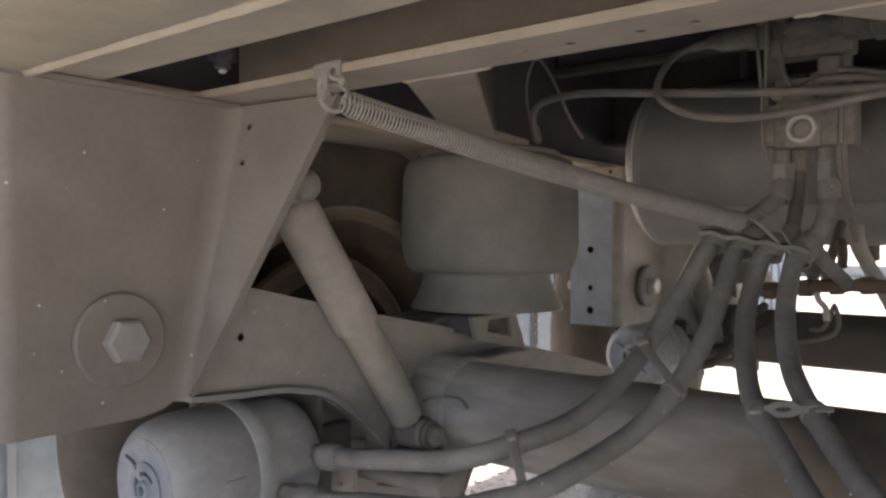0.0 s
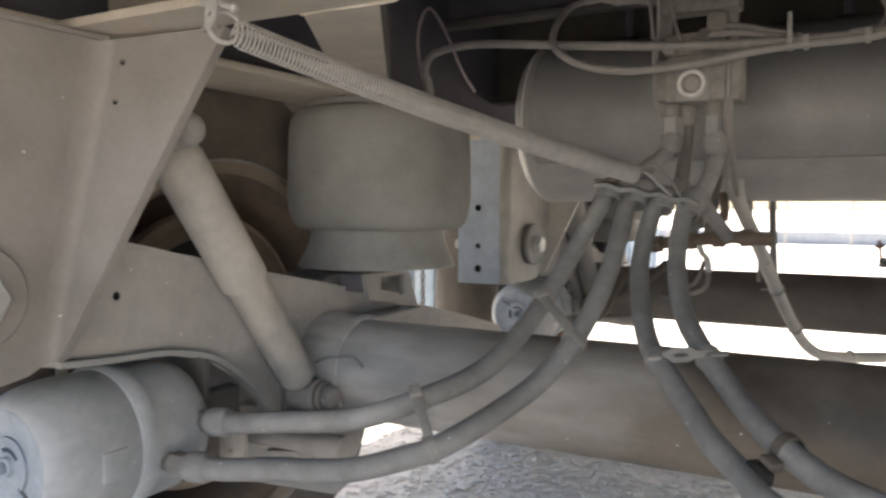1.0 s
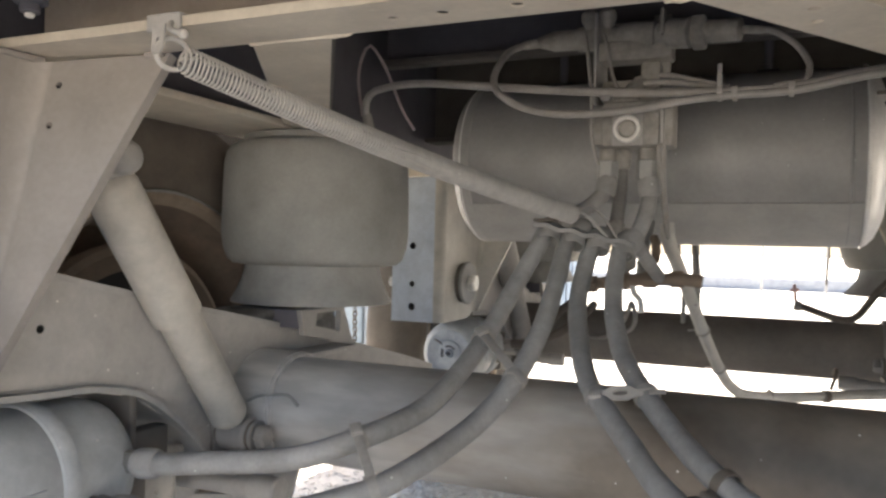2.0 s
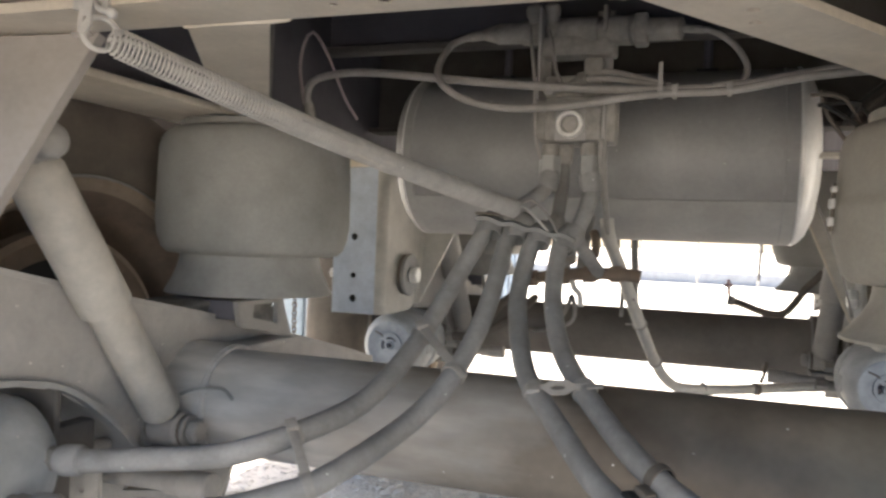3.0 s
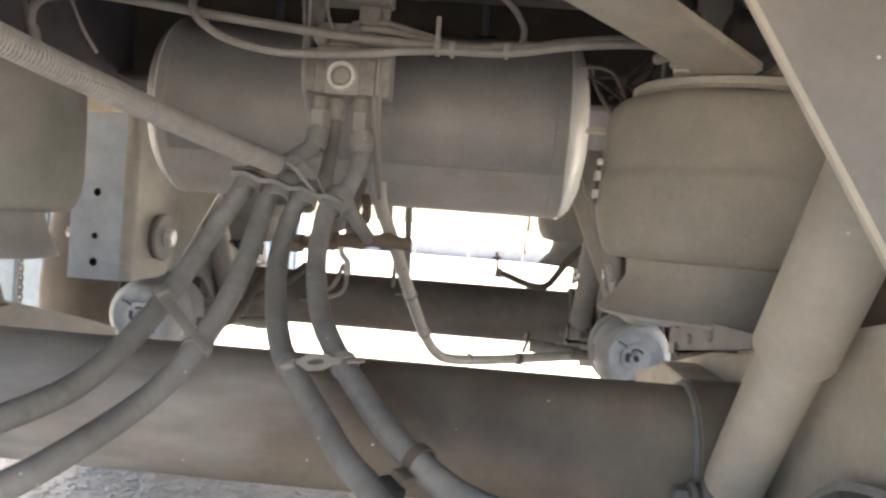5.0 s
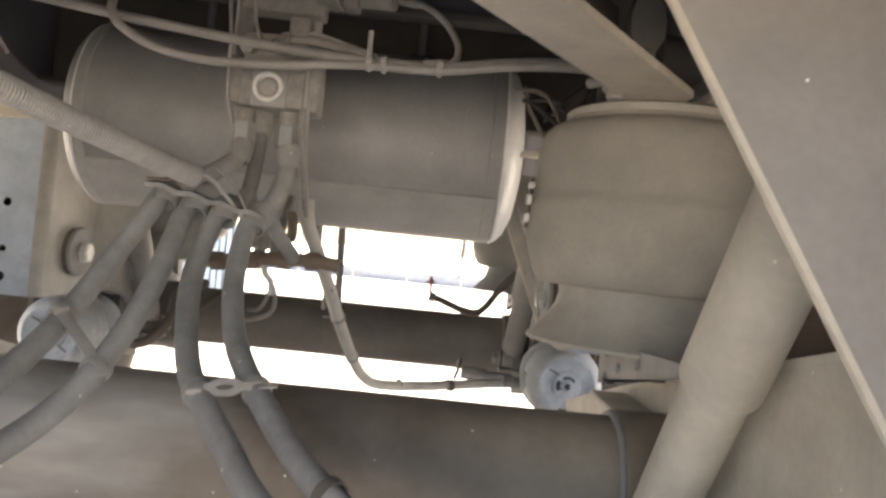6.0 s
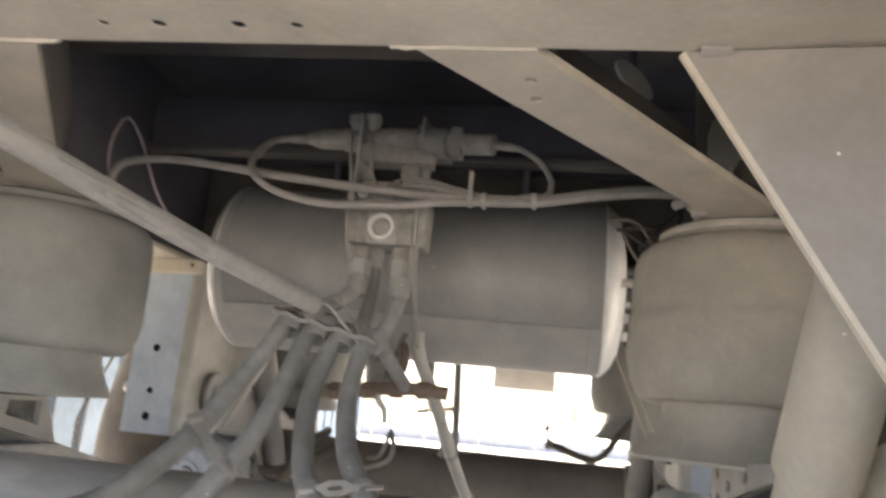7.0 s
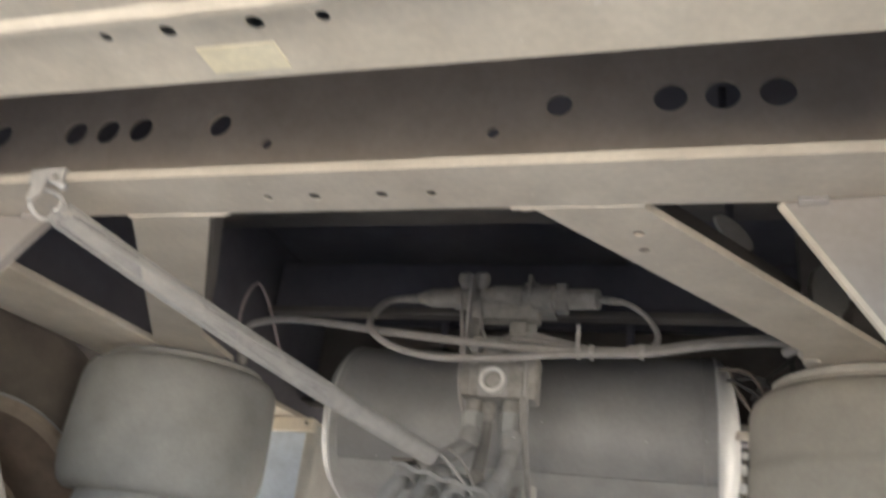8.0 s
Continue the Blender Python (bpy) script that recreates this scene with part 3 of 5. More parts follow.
def build_arm(s, y, group):
    """Trailing arm from the pivot over the axle to under the air spring."""
    dy = y - PIVOT_Y
    # The front right arm takes the copy coloured as lit.
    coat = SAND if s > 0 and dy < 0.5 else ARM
    arm = thing("trailing_arm", (s * 0.555, AXLE_Y + dy, 0.42), "dusty brown-grey fabricated steel trailing arm", "trailing arm", group=group)
    top = [(0.690, 0.690), (0.735, 0.705), (0.82, 0.706), (0.903, 0.699), (1.0, 0.678), (1.165, 0.643), (1.30, 0.616), (1.405, 0.593), (1.52, 0.567), (1.65, 0.536), (1.80, 0.501), (1.925, 0.468)]
    low = [(1.925, 0.446), (1.80, 0.452), (1.66, 0.462), (1.52, 0.445), (1.40, 0.415), (1.28, 0.400), (1.18, 0.430), (1.135, 0.470), (1.09, 0.508), (1.04, 0.540), (0.97, 0.557), (0.90, 0.561), (0.83, 0.566), (0.735, 0.590), (0.690, 0.605)]
    for x in (0.514, 0.600):
        part("side_plate", plate([(u + dy, v) for u, v in top + low], [circle2(0.909 + dy, 0.634, 0.005)] if x < 0.55 else [], lambda u, v: Vector((s * x, u, v)), Vector((s * 0.008, 0, 0))), coat, arm, smooth=0)

    def strip(pts, x0, x1, t):
        bm = bmesh.new()
        path = smooth_path([(0, u + dy, v) for u, v in pts], 0.02)
        rows = []
        for k, c in enumerate(path):
            d = (path[min(k + 1, len(path) - 1)] - path[max(k - 1, 0)]).normalized()
            nn = Vector((0, -d.z, d.y)) * t
            rows.append([bm.verts.new(Vector((s * xx, 0, 0)) + c + off) for xx, off in ((x0, Vector()), (x1, Vector()), (x1, nn), (x0, nn))])
        for a, b in zip(rows, rows[1:]):
            for k in range(4):
                bm.faces.new((a[k], a[(k + 1) % 4], b[(k + 1) % 4], b[k]))
        bm.faces.new(rows[0])
        bm.faces.new(rows[-1][::-1])
        return bm
    # A black cup gives the drilled hole its shade.
    part("pin_hole", lathe([(0.0049, 0.0012), (0.0049, 0.012), (0, 0.012)], (s * 0.514, 0.909 + dy, 0.634), (s, 0, 0), 16), BLACK, arm, "black lining that shades a drilled hole")
    part("upper_flange", strip(top, 0.513, 0.609, -0.007), coat, arm)
    part("lower_flange", strip(low[:-2], 0.500, 0.618, -0.007), PEDESTAL, arm)
    if s < 0:
        window = [(1.380 + dy, 0.622), (1.450 + dy, 0.622), (1.450 + dy, 0.587), (1.377 + dy, 0.602)]
        part("seat_bracket", plate([(1.335 + dy, 0.629), (1.462 + dy, 0.629), (1.497 + dy, 0.560), (1.345 + dy, 0.590)], [window], lambda u, v: Vector((s * 0.470, u, v)), Vector((s * 0.009, 0, 0))), TAUPE, arm, "grey steel seat bracket with a square opening", smooth=0)
    else:
        notch = [circle2(1.455 + dy, 0.618, 0.012, 12, 0.007), circle2(1.452 + dy, 0.585, 0.014, 12, 0.009)]
        bracket = part("seat_bracket", plate([(1.17 + dy, 0.643), (1.492 + dy, 0.628), (1.492 + dy, 0.572), (1.17 + dy, 0.628)], notch, lambda u, v: Vector((s * 0.470, u, v)), Vector((s * 0.009, 0, 0))), TAUPE, arm, "grey slotted bracket under the air spring", smooth=0)
        for u, v in ((1.30, 0.622), (1.385, 0.607)):
            part("bolt_head", rod((s * 0.470, u + dy, v), (s * 0.465, u + dy, v), 0.007, 6), TAUPE, bracket)
    part("seat_foot", box(s * 0.462, s * 0.513, 1.345 + dy, 1.497 + dy, 0.552, 0.561, 0.002), coat, arm)
    # Dark end piece, so that the bracket's opening looks shaded inside.
    part("seat_end", box(s * 0.48, s * 0.60, 1.340 + dy, 1.350 + dy, 0.60, 0.6285, 0.001), DARK, arm)
    bm = box(s * 0.5235, s * 0.63, 1.240 + dy, 1.525 + dy, 0.575, 0.6280, 0.008)
    bmesh.ops.subdivide_edges(bm, edges=bm.edges[:], cuts=11, use_grid_fill=True)
    for v in bm.verts:
        taper = min(1.0, max(0.0, (v.co.y - 1.235 - dy) / 0.10))
        v.co.z -= (1 - taper) * 0.012 * (v.co.z > 0.60)
        if v.co.z < 0.6265:
            v.co += noise.noise_vector(v.co * 28) * 0.006 + noise.noise_vector(v.co * 75) * 0.0035
        v.co.x = s * max(0.5235, abs(v.co.x))
    part("seat_block", bm, CRUST, arm, "dark dirt-caked seat under the air spring")
    return arm


def build_axle(y, group):
    ax = thing("axle", (0, y, AXLE_Z - 0.075), "dusty brown steel trailer axle tube", "axle", group=group)
    part("tube", lathe([(0.0755, -0.66), (0.0755, 0.66)], (0, y, AXLE_Z), (1, 0, 0), 56), DUSTY_LIT if y < 2 else DULL, ax)
    for s in (-1, 1):
        part("sleeve", lathe([(0.0757, 0.446), (0.083, 0.450), (0.0835, 0.5), (0.0835, 0.66), (0.0, 0.66)], (0, y, AXLE_Z), (s, 0, 0), 48), DUSTY_LIT if y < 2 else DULL, ax)
        bm = bmesh.new()
        pts = [Vector((s * 0.446, y + 0.0785 * math.cos(a), AXLE_Z + 0.0785 * math.sin(a))) for a in (2 * math.pi * k / 40 for k in range(41))]
        part("weld_ring", tube(pts, 0.0034, 8, bm, curved=False, swell=0.3), PEDESTAL if s > 0 else DUSTY_LIT if y < 2 else DULL, ax)
    if y < 2:
        yb = y - 0.140
        outline = [(-0.575, 0.428), (-0.470, 0.430), (-0.420, 0.436), (-0.385, 0.452), (-0.352, 0.452), (-0.353, 0.440), (-0.363, 0.405), (-0.376, 0.365), (-0.400, 0.345), (-0.575, 0.335)]
        bracket = part("cam_bracket", plate(outline, [[(-0.520, 0.386), (-0.500, 0.412), (-0.453, 0.418), (-0.464, 0.394)]], lambda u, v: Vector((u, yb, v)), Vector((0, 0.008, 0))), TAUPE, ax, "dusty plate with a cut-out that carries the brake camshaft", smooth=0)
        for x in (-0.412, -0.540):
            part("gusset", plate([(yb + 0.0082, 0.380), (yb + 0.0082, 0.426), (yb + 0.082, 0.440), (yb + 0.090, 0.424)], [], lambda u, v: Vector((x, u, v)), Vector((0.007, 0, 0))), TAUPE, bracket, smooth=0)
        part("dust_crust", tube([(-0.478, y - 0.0815, AXLE_Z + 0.020), (-0.462, y - 0.079, AXLE_Z + 0.028), (-0.438, y - 0.0715, AXLE_Z + 0.031), (-0.418, y - 0.0705, AXLE_Z + 0.032), (-0.406, y - 0.0725, AXLE_Z + 0.026), (-0.398, y - 0.0745, AXLE_Z + 0.020)], 0.0026, 8, swell=0.5), PEDESTAL, ax)
    return ax


def build_shock(s, y, group):
    dy = y - PIVOT_Y
    top, bot = Vector((s * 0.480, 0.946 + dy, 0.822)), Vector((s * (0.480 if s < 0 else 0.468), 1.203 + dy, 0.465))
    d = (bot - top).normalized()
    L = (bot - top).length
    k = 1.07 if s > 0 else 1.0
    # Far row is coloured darker as in shade, the front right paler as lit.
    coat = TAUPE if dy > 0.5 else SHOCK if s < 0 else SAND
    sh = thing("shock_absorber", bot, "dusty beige shock absorber with stepped dust tube", "shock absorber", group=group)
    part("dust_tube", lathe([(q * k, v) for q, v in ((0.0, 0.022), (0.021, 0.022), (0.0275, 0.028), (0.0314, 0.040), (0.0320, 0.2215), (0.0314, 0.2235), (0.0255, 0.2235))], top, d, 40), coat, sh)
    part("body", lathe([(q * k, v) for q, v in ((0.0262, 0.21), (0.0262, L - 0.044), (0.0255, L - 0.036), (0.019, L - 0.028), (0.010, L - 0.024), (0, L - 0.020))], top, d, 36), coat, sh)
    for p, nm in ((top, "upper_eye"), (bot, "lower_eye")):
        x = Vector((s, 0, 0))
        eye = part(nm, lathe([(0, -0.024), (0.021, -0.024), (0.0245, -0.020), (0.0245, 0.020), (0.021, 0.024), (0, 0.024)], p, x, 28), TAUPE, sh)
        part("bushing", lathe([(0.0205, -0.027), (0.0190, -0.030), (0.012, -0.030), (0.012, 0.030), (0.0190, 0.030), (0.0205, 0.027)], p, x, 26, closed=True), TYRE, eye)
        part("washer", lathe([(0, -0.034), (0.020, -0.034), (0.0215, -0.032), (0.0215, -0.0295), (0, -0.0295)], p, x, 26), TAUPE, eye)
        if nm == "upper_eye":
            part("bolt_head", lathe([(0, -0.058), (0.0100, -0.057), (0.0165, -0.053), (0.0200, -0.046), (0.0200, -0.034), (0, -0.034)], p, x, 24), TAUPE, eye, "rounded dusty bolt head")
        else:
            part("bolt_head", rod(p - x * 0.034, p - x * 0.050, 0.0172, 6, bevel=0.0035), TAUPE, eye)
            part("lug", box(p.x + s * 0.026, p.x + s * 0.034, p.y - 0.020, p.y + 0.060, p.z - 0.030, p.z + 0.022, 0.003), TAUPE, eye)
            part("mount", box(p.x - s * 0.030, p.x + s * 0.034, p.y - 0.026, p.y + 0.060, p.z - 0.040, p.z - 0.026, 0.004), TAUPE, eye)
        part("pin", rod(p + x * 0.02, p + x * 0.07, 0.012, 14), TAUPE, eye)
    return sh


def build_air_spring(c, r, group, label, foot, coat, base):
    """Rolling-lobe air spring: bead plate, bellows and flared pedestal."""
    x, y = c
    sp = thing("air_spring", (x, y, 0.615), label, "air spring", group=group)
    k = r / 0.16
    part("top_plate", lathe([(0, 0.919), (0.122 * k, 0.919), (0.1265 * k, 0.916), (0.1265 * k, 0.908), (0.118 * k, 0.900)], (x, y, 0), (0, 0, 1), 56), coat if x < 0 else base, sp)
    up = 0.002 if r < 0.16 else 0.0
    shoulder = ((0.114, 0.904), (0.126, 0.9055), (0.138, 0.904), (0.1475, 0.8985), (0.1545, 0.888), (0.158, 0.872), (0.159, 0.848), (0.1595, 0.835)) if x < 0 else ((0.114, 0.902), (0.128, 0.902), (0.142, 0.8975), (0.152, 0.888), (0.1580, 0.872), (0.1600, 0.850), (0.1605, 0.835))
    prof = [*((q * k, h) for q, h in shoulder), (0.1600 * k, 0.82), *([(0.1605 * k, 0.811), (0.1612 * k, 0.806), (0.1635 * k, 0.802), (0.1645 * k, 0.795), (0.1646 * k, 0.785)] if r < 0.16 else []), (0.1645 * k if r < 0.16 else 0.161 * k, 0.752 + up), (0.158 * k, 0.728 + up), (0.151 * k, 0.708 + up), (0.141 * k, 0.699 + up), (0.126 * k, 0.697 + up), (0.114 * k, 0.704 + up)]
    part("bellows", lathe(prof, (x, y, 0), (0, 0, 1), 64), coat, sp)
    part("pedestal", lathe([(0.114 * k, 0.725), (0.113 * k, 0.712)] + [(q * k, h) for q, h in foot] + [(foot[-1][0] * k, foot[-1][1] - 0.004), (0.10 * k, foot[-1][1] - 0.003), (0.10 * k, 0.6295), (0, 0.6295)], (x - (0.006 if x < 0 else 0.0), y, 0), (0, 0, 1), 56), base, sp)
    return sp


def build_chamber(s, y, group):
    """Spring brake chamber with its clamp band, end face and ports."""
    dy = y - PIVOT_Y
    x, z, y0 = s * (0.536 if dy < 0.5 else 0.545), 0.468 if dy < 0.5 else 0.470, 0.788 + dy
    ch = thing("brake_chamber", (x, y0 + 0.12, z - 0.085), "dusty steel spring brake chamber with pale blue end", "brake chamber", group=group)
    part("housing", lathe([(0.055, 0.0035), (0.060, 0.0035), (0.066, 0.0065), (0.0720, 0.013), (0.0770, 0.024), (0.0805, 0.039), (0.082, 0.058), (0.082, 0.106), (0.080, 0.110)], (x, y0, z), (0, 1, 0), 48), CHAMBER, ch)
    face = part("end_face", lathe([(0, 0.013), (0.029, 0.013), (0.0315, 0.0055), (0.040, 0.0058), (0.050, 0.0035), (0.0585, 0.0028), (0.061, 0.0048)], (x, y0, z), (0, 1, 0), 48), FACE, ch, "pale blue dished end face")
    def pocket(a0, a1, r0, r1):
        arc = [a0 + (a1 - a0) * k / 6 for k in range(7)]
        return [(r1 * math.cos(a), r1 * math.sin(a)) for a in arc] + [(r0 * math.cos(a), r0 * math.sin(a)) for a in arc[::-1]]
    pockets = [pocket(2.60, 3.70, 0.0145, 0.0230), pocket(0.55, 2.15, 0.0155, 0.0205)]
    part("boss", plate(circle2(0, 0, 0.0310, 28), pockets + [circle2(0, 0, 0.0058, 14)], lambda u, v: Vector((x + u, y0 + 0.0035, z + v)), Vector((0, 0.005, 0))), FACE, face, smooth=0)
    # Dark disc added so the hub's pockets look shaded.
    part("recess", rod((x, y0 + 0.0088, z), (x, y0 + 0.0120, z), 0.0295, 28), DARK, face, "dark disc that shades the hub's pockets")
    for a, w in ((2.30, 0.16), (5.45, 0.10)):
        c = Vector((x + 0.027 * math.cos(a), y0 + 0.0045, z + 0.027 * math.sin(a)))
        m = Vector((x + 0.037 * math.cos(a + w * 0.3), y0 + 0.0052, z + 0.037 * math.sin(a + w * 0.3)))
        e = Vector((x + 0.052 * math.cos(a + w), y0 + 0.0040, z + 0.052 * math.sin(a + w)))
        # Thin dark curve set into the face.
        part("slot", tube([c, m, e], 0.0021, 8), CRUST, face, "dark curved line in the end face")
    part("hub_ring", lathe([(0.0060, 0.005), (0.0060, 0.000), (0.0075, -0.002), (0.0100, -0.001), (0.0118, 0.004)], (x, y0, z), (0, 1, 0), 24), FACE, face)
    part("clamp_band", lathe([(0.080, 0.104), (0.0845, 0.106), (0.0872, 0.111), (0.0876, 0.118), (0.0866, 0.125), (0.080, 0.129)], (x, y0, z), (0, 1, 0), 48), CHAMBER, ch)
    part("rear_housing", lathe([(0.081, 0.128), (0.080, 0.185), (0.073, 0.208), (0.055, 0.225), (0.03, 0.235), (0, 0.236)], (x, y0, z), (0, 1, 0), 44), CHAMBER, ch)
    for px, py, pz in ((0.452, 0.985, 0.481), (0.430, 0.930, 0.447)):
        p = Vector((s * px, py + dy, pz))
        port = part("port", rod(p + Vector((s * 0.05, 0, 0.0)), p, 0.011, 14), VALVE, ch)
        part("fitting", hexbolt(p + Vector((s * 0.02, 0, 0)), p - Vector((s * 0.006, 0, 0)), 0.0135), VALVE, port)
    part("raised_plate", box(x - s * 0.078, x - s * 0.0835, y0 + 0.055, y0 + 0.085, z - 0.02, z + 0.012, 0.001), CHAMBER, ch)
    part("push_rod", rod((x, y0 + 0.24, z), (x, y0 + 0.36, z - 0.02), 0.009, 12), TAUPE, ch)
    # Dimmed in colour as the shaded gap behind the chamber.
    part("bracket", box(s * 0.50, s * 0.60, y0 + 0.236, y0 + 0.246, 0.42, 0.545, 0.002), DIM, ch)
    return ch


def build_camshaft(s, y, group):
    dy = y - PIVOT_Y
    c = thing("brake_camshaft", (s * 0.45, 1.10 + dy, 0.42), "dusty brake camshaft and slack adjuster under the arm", "brake camshaft", group=group)
    part("shaft", rod((s * 0.62, 1.10 + dy, 0.425), (s * 0.36, 1.10 + dy, 0.432), 0.011, 16), TAUPE, c)
    part("collar", rod((s * 0.375, 1.10 + dy, 0.432), (s * 0.335, 1.10 + dy, 0.433), 0.017, 20), TAUPE, c)
    part("support", plate([(-0.505, 0.40), (-0.458, 0.40), (-0.458, 0.452), (-0.505, 0.447)], [circle2(-0.482, 0.424, 0.004, 10)], lambda u, v: Vector((-s * u, 1.05 + dy, v)), Vector((0, 0.007, 0))), SHOCK, c, smooth=0)
    part("bushing", rod((s * 0.40, 1.10 + dy, 0.431), (s * 0.372, 1.10 + dy, 0.432), 0.014, 18), TAUPE, c)
    # Adjuster toned dark for the shade under the arm.
    part("adjuster", box(s * 0.50, s * 0.525, 1.03 + dy, 1.09 + dy, 0.40, 0.50, 0.006), DIM, c)
    return c


def build_wheel(s, y, group):
    """Wheel seen from its inner side: tyre, rim, brake drum and back plate."""
    w = thing("wheel", (s * 0.86, y, 0.010), "dusty truck wheel with brown rim and black tyre", "wheel", group=group)
    R = 0.478
    prof = [(0.318, -0.125), (0.34, -0.142), (0.39, -0.150), (R - 0.045, -0.146), (R - 0.020, -0.130), (R - 0.005, -0.108), (R, -0.085), (R, -0.06), (R - 0.005, -0.03), (R - 0.020, -0.012), (R - 0.045, -0.002), (0.39, 0.002), (0.34, -0.002), (0.318, -0.01)]
    part("tyre", lathe(prof, (s * 0.86, y, AXLE_Z), (s, 0, 0), 72), TYRE, w)
    rim = part("rim", lathe([(0.304, -0.128), (0.296, -0.10), (0.278, -0.06), (0.272, 0.06), (0.20, 0.09), (0.08, 0.10), (0, 0.10)], (s * 0.86, y, AXLE_Z), (s, 0, 0), 72), RUST, w, "dark rusty wheel barrel")
    part("rim_flange", lathe([(0.318, -0.128), (0.326, -0.134), (0.323, -0.142), (0.315, -0.141), (0.304, -0.128)], (s * 0.86, y, AXLE_Z), (s, 0, 0), 72), RIM, rim)
    part("rim_lip", tube([Vector((s * 0.722, y + 0.3265 * math.cos(a), AXLE_Z + 0.3265 * math.sin(a))) for a in (2 * math.pi * k / 72 for k in range(73))], 0.0028, 7, curved=False), PEDESTAL, rim, "pale lit rim lip")
    drum = part("brake_drum", lathe([(0.196, -0.085), (0.222, -0.085), (0.236, -0.078), (0.240, -0.06), (0.234, -0.045), (0.216, -0.04), (0.214, 0.09)], (s * 0.86, y, AXLE_Z), (s, 0, 0), 64), RUST, w, "rust-brown brake drum")
    part("drum_edge", lathe([(0.226, -0.086), (0.238, -0.080), (0.243, -0.068), (0.240, -0.056), (0.234, -0.06)], (s * 0.86, y, AXLE_Z), (s, 0, 0), 64), RIM, drum)
    part("dust_shield", lathe([(0.083, -0.070), (0.15, -0.074), (0.200, -0.066), (0.200, -0.062), (0.083, -0.062)], (s * 0.86, y, AXLE_Z), (s, 0, 0), 48), BLACK, w)
    return w


def build_tank():
    y, z, r = 1.844, 0.906, 0.155
    tank = thing("air_tank", (0, y, z - r), "grey painted cylindrical air tank with ends coloured as lit", "air tank")
    part("shell", lathe([(r, -0.359), (r, 0.333)], (0, y, z), (1, 0, 0), 72), TANK, tank)
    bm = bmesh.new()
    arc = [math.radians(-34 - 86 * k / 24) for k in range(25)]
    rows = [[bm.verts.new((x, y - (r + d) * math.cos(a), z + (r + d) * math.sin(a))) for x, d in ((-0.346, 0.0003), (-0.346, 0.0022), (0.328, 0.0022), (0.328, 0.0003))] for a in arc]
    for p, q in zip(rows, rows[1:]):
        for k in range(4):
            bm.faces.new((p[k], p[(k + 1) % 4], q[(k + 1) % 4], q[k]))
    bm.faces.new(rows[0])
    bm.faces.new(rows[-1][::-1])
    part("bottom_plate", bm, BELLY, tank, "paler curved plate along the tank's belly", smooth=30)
    part("weld_seam", tube([Vector((0.309, y + (r + 0.0005) * math.cos(a), z + (r + 0.0005) * math.sin(a))) for a in (2 * math.pi * k / 60 for k in range(61))], 0.0022, 7, curved=False, swell=0.3), TANK, tank)
    # Only the right end takes the pale lit colour; the left stays grey.
    for s, x0, paint in ((-1, 0.362, TANK), (1, 0.336, CAP)):
        cap = part("end_cap", lathe([(r + 0.0006, x0 - 0.004), (r + 0.0008, x0), (r - 0.003, x0 + 0.006), (r - 0.014, x0 + 0.016), (r - 0.04, x0 + 0.027), (r - 0.08, x0 + 0.034), (0, x0 + 0.04)], (0, y, z), (s, 0, 0), 72), paint, tank, "dished tank end")
        pts = [Vector((s * (x0 - 0.004), y + (r + 0.001) * math.cos(a), z + (r + 0.001) * math.sin(a))) for a in (2 * math.pi * k / 60 for k in range(61))]
        # Rims are coloured pale for the light that catches them.
        part("rim", tube(pts, 0.0024, 8, curved=False), CAP, cap, "pale lit rim")
    # Band lightened to show the tank's lit edge.
    part("skirt_band", lathe([(r + 0.0004, 0.340), (r + 0.0026, 0.342), (r + 0.0030, 0.352), (r + 0.0026, 0.361), (r + 0.0004, 0.363)], (0, y, z), (-1, 0, 0), 72), BELLY, tank, "pale band round the tank end")
    for x in (-0.20, 0.18):
        pts = [Vector((x, y + (r + 0.002) * math.cos(a), z + (r + 0.002) * math.sin(a))) for a in (math.pi * (0.36 + 0.28 * k / 24) for k in range(25))]
        bm = bmesh.new()
        for p in pts:
            d = Vector((0, p.y - y, p.z - z)).normalized() * 0.003
            bm.verts.new(p + Vector((-0.018, 0, 0)) + d), bm.verts.new(p + Vector((0.018, 0, 0)) + d)
        bm.verts.ensure_lookup_table()
        for k in range(24):
            bm.faces.new((bm.verts[2 * k], bm.verts[2 * k + 1], bm.verts[2 * k + 3], bm.verts[2 * k + 2]))
        part("hanger_strap", bm, DARK, tank)
        part("strap_bolt", rod((x, y, z + r), (x, y, 1.20), 0.008, 10), DARK, tank)
    part("drain_valve", lathe([(0, -0.105), (0.008, -0.105), (0.010, -0.098), (0.010, -0.080), (0.019, -0.076), (0.021, -0.070), (0.021, -0.040), (0.015, -0.034), (0.015, 0.0), (0, 0)], (-0.056, y - 0.075, z - r + 0.026), (0, 0, 1), 20), VALVE, tank, "dusty drain valve under the tank")
    p = Vector((0.02, y + r * math.cos(-1.45), z + r * math.sin(-1.45)))
    part("drain_plug", hexbolt(p + Vector((0, 0, 0.01)), p - Vector((0, 0, 0.03)), 0.012), VALVE, tank)


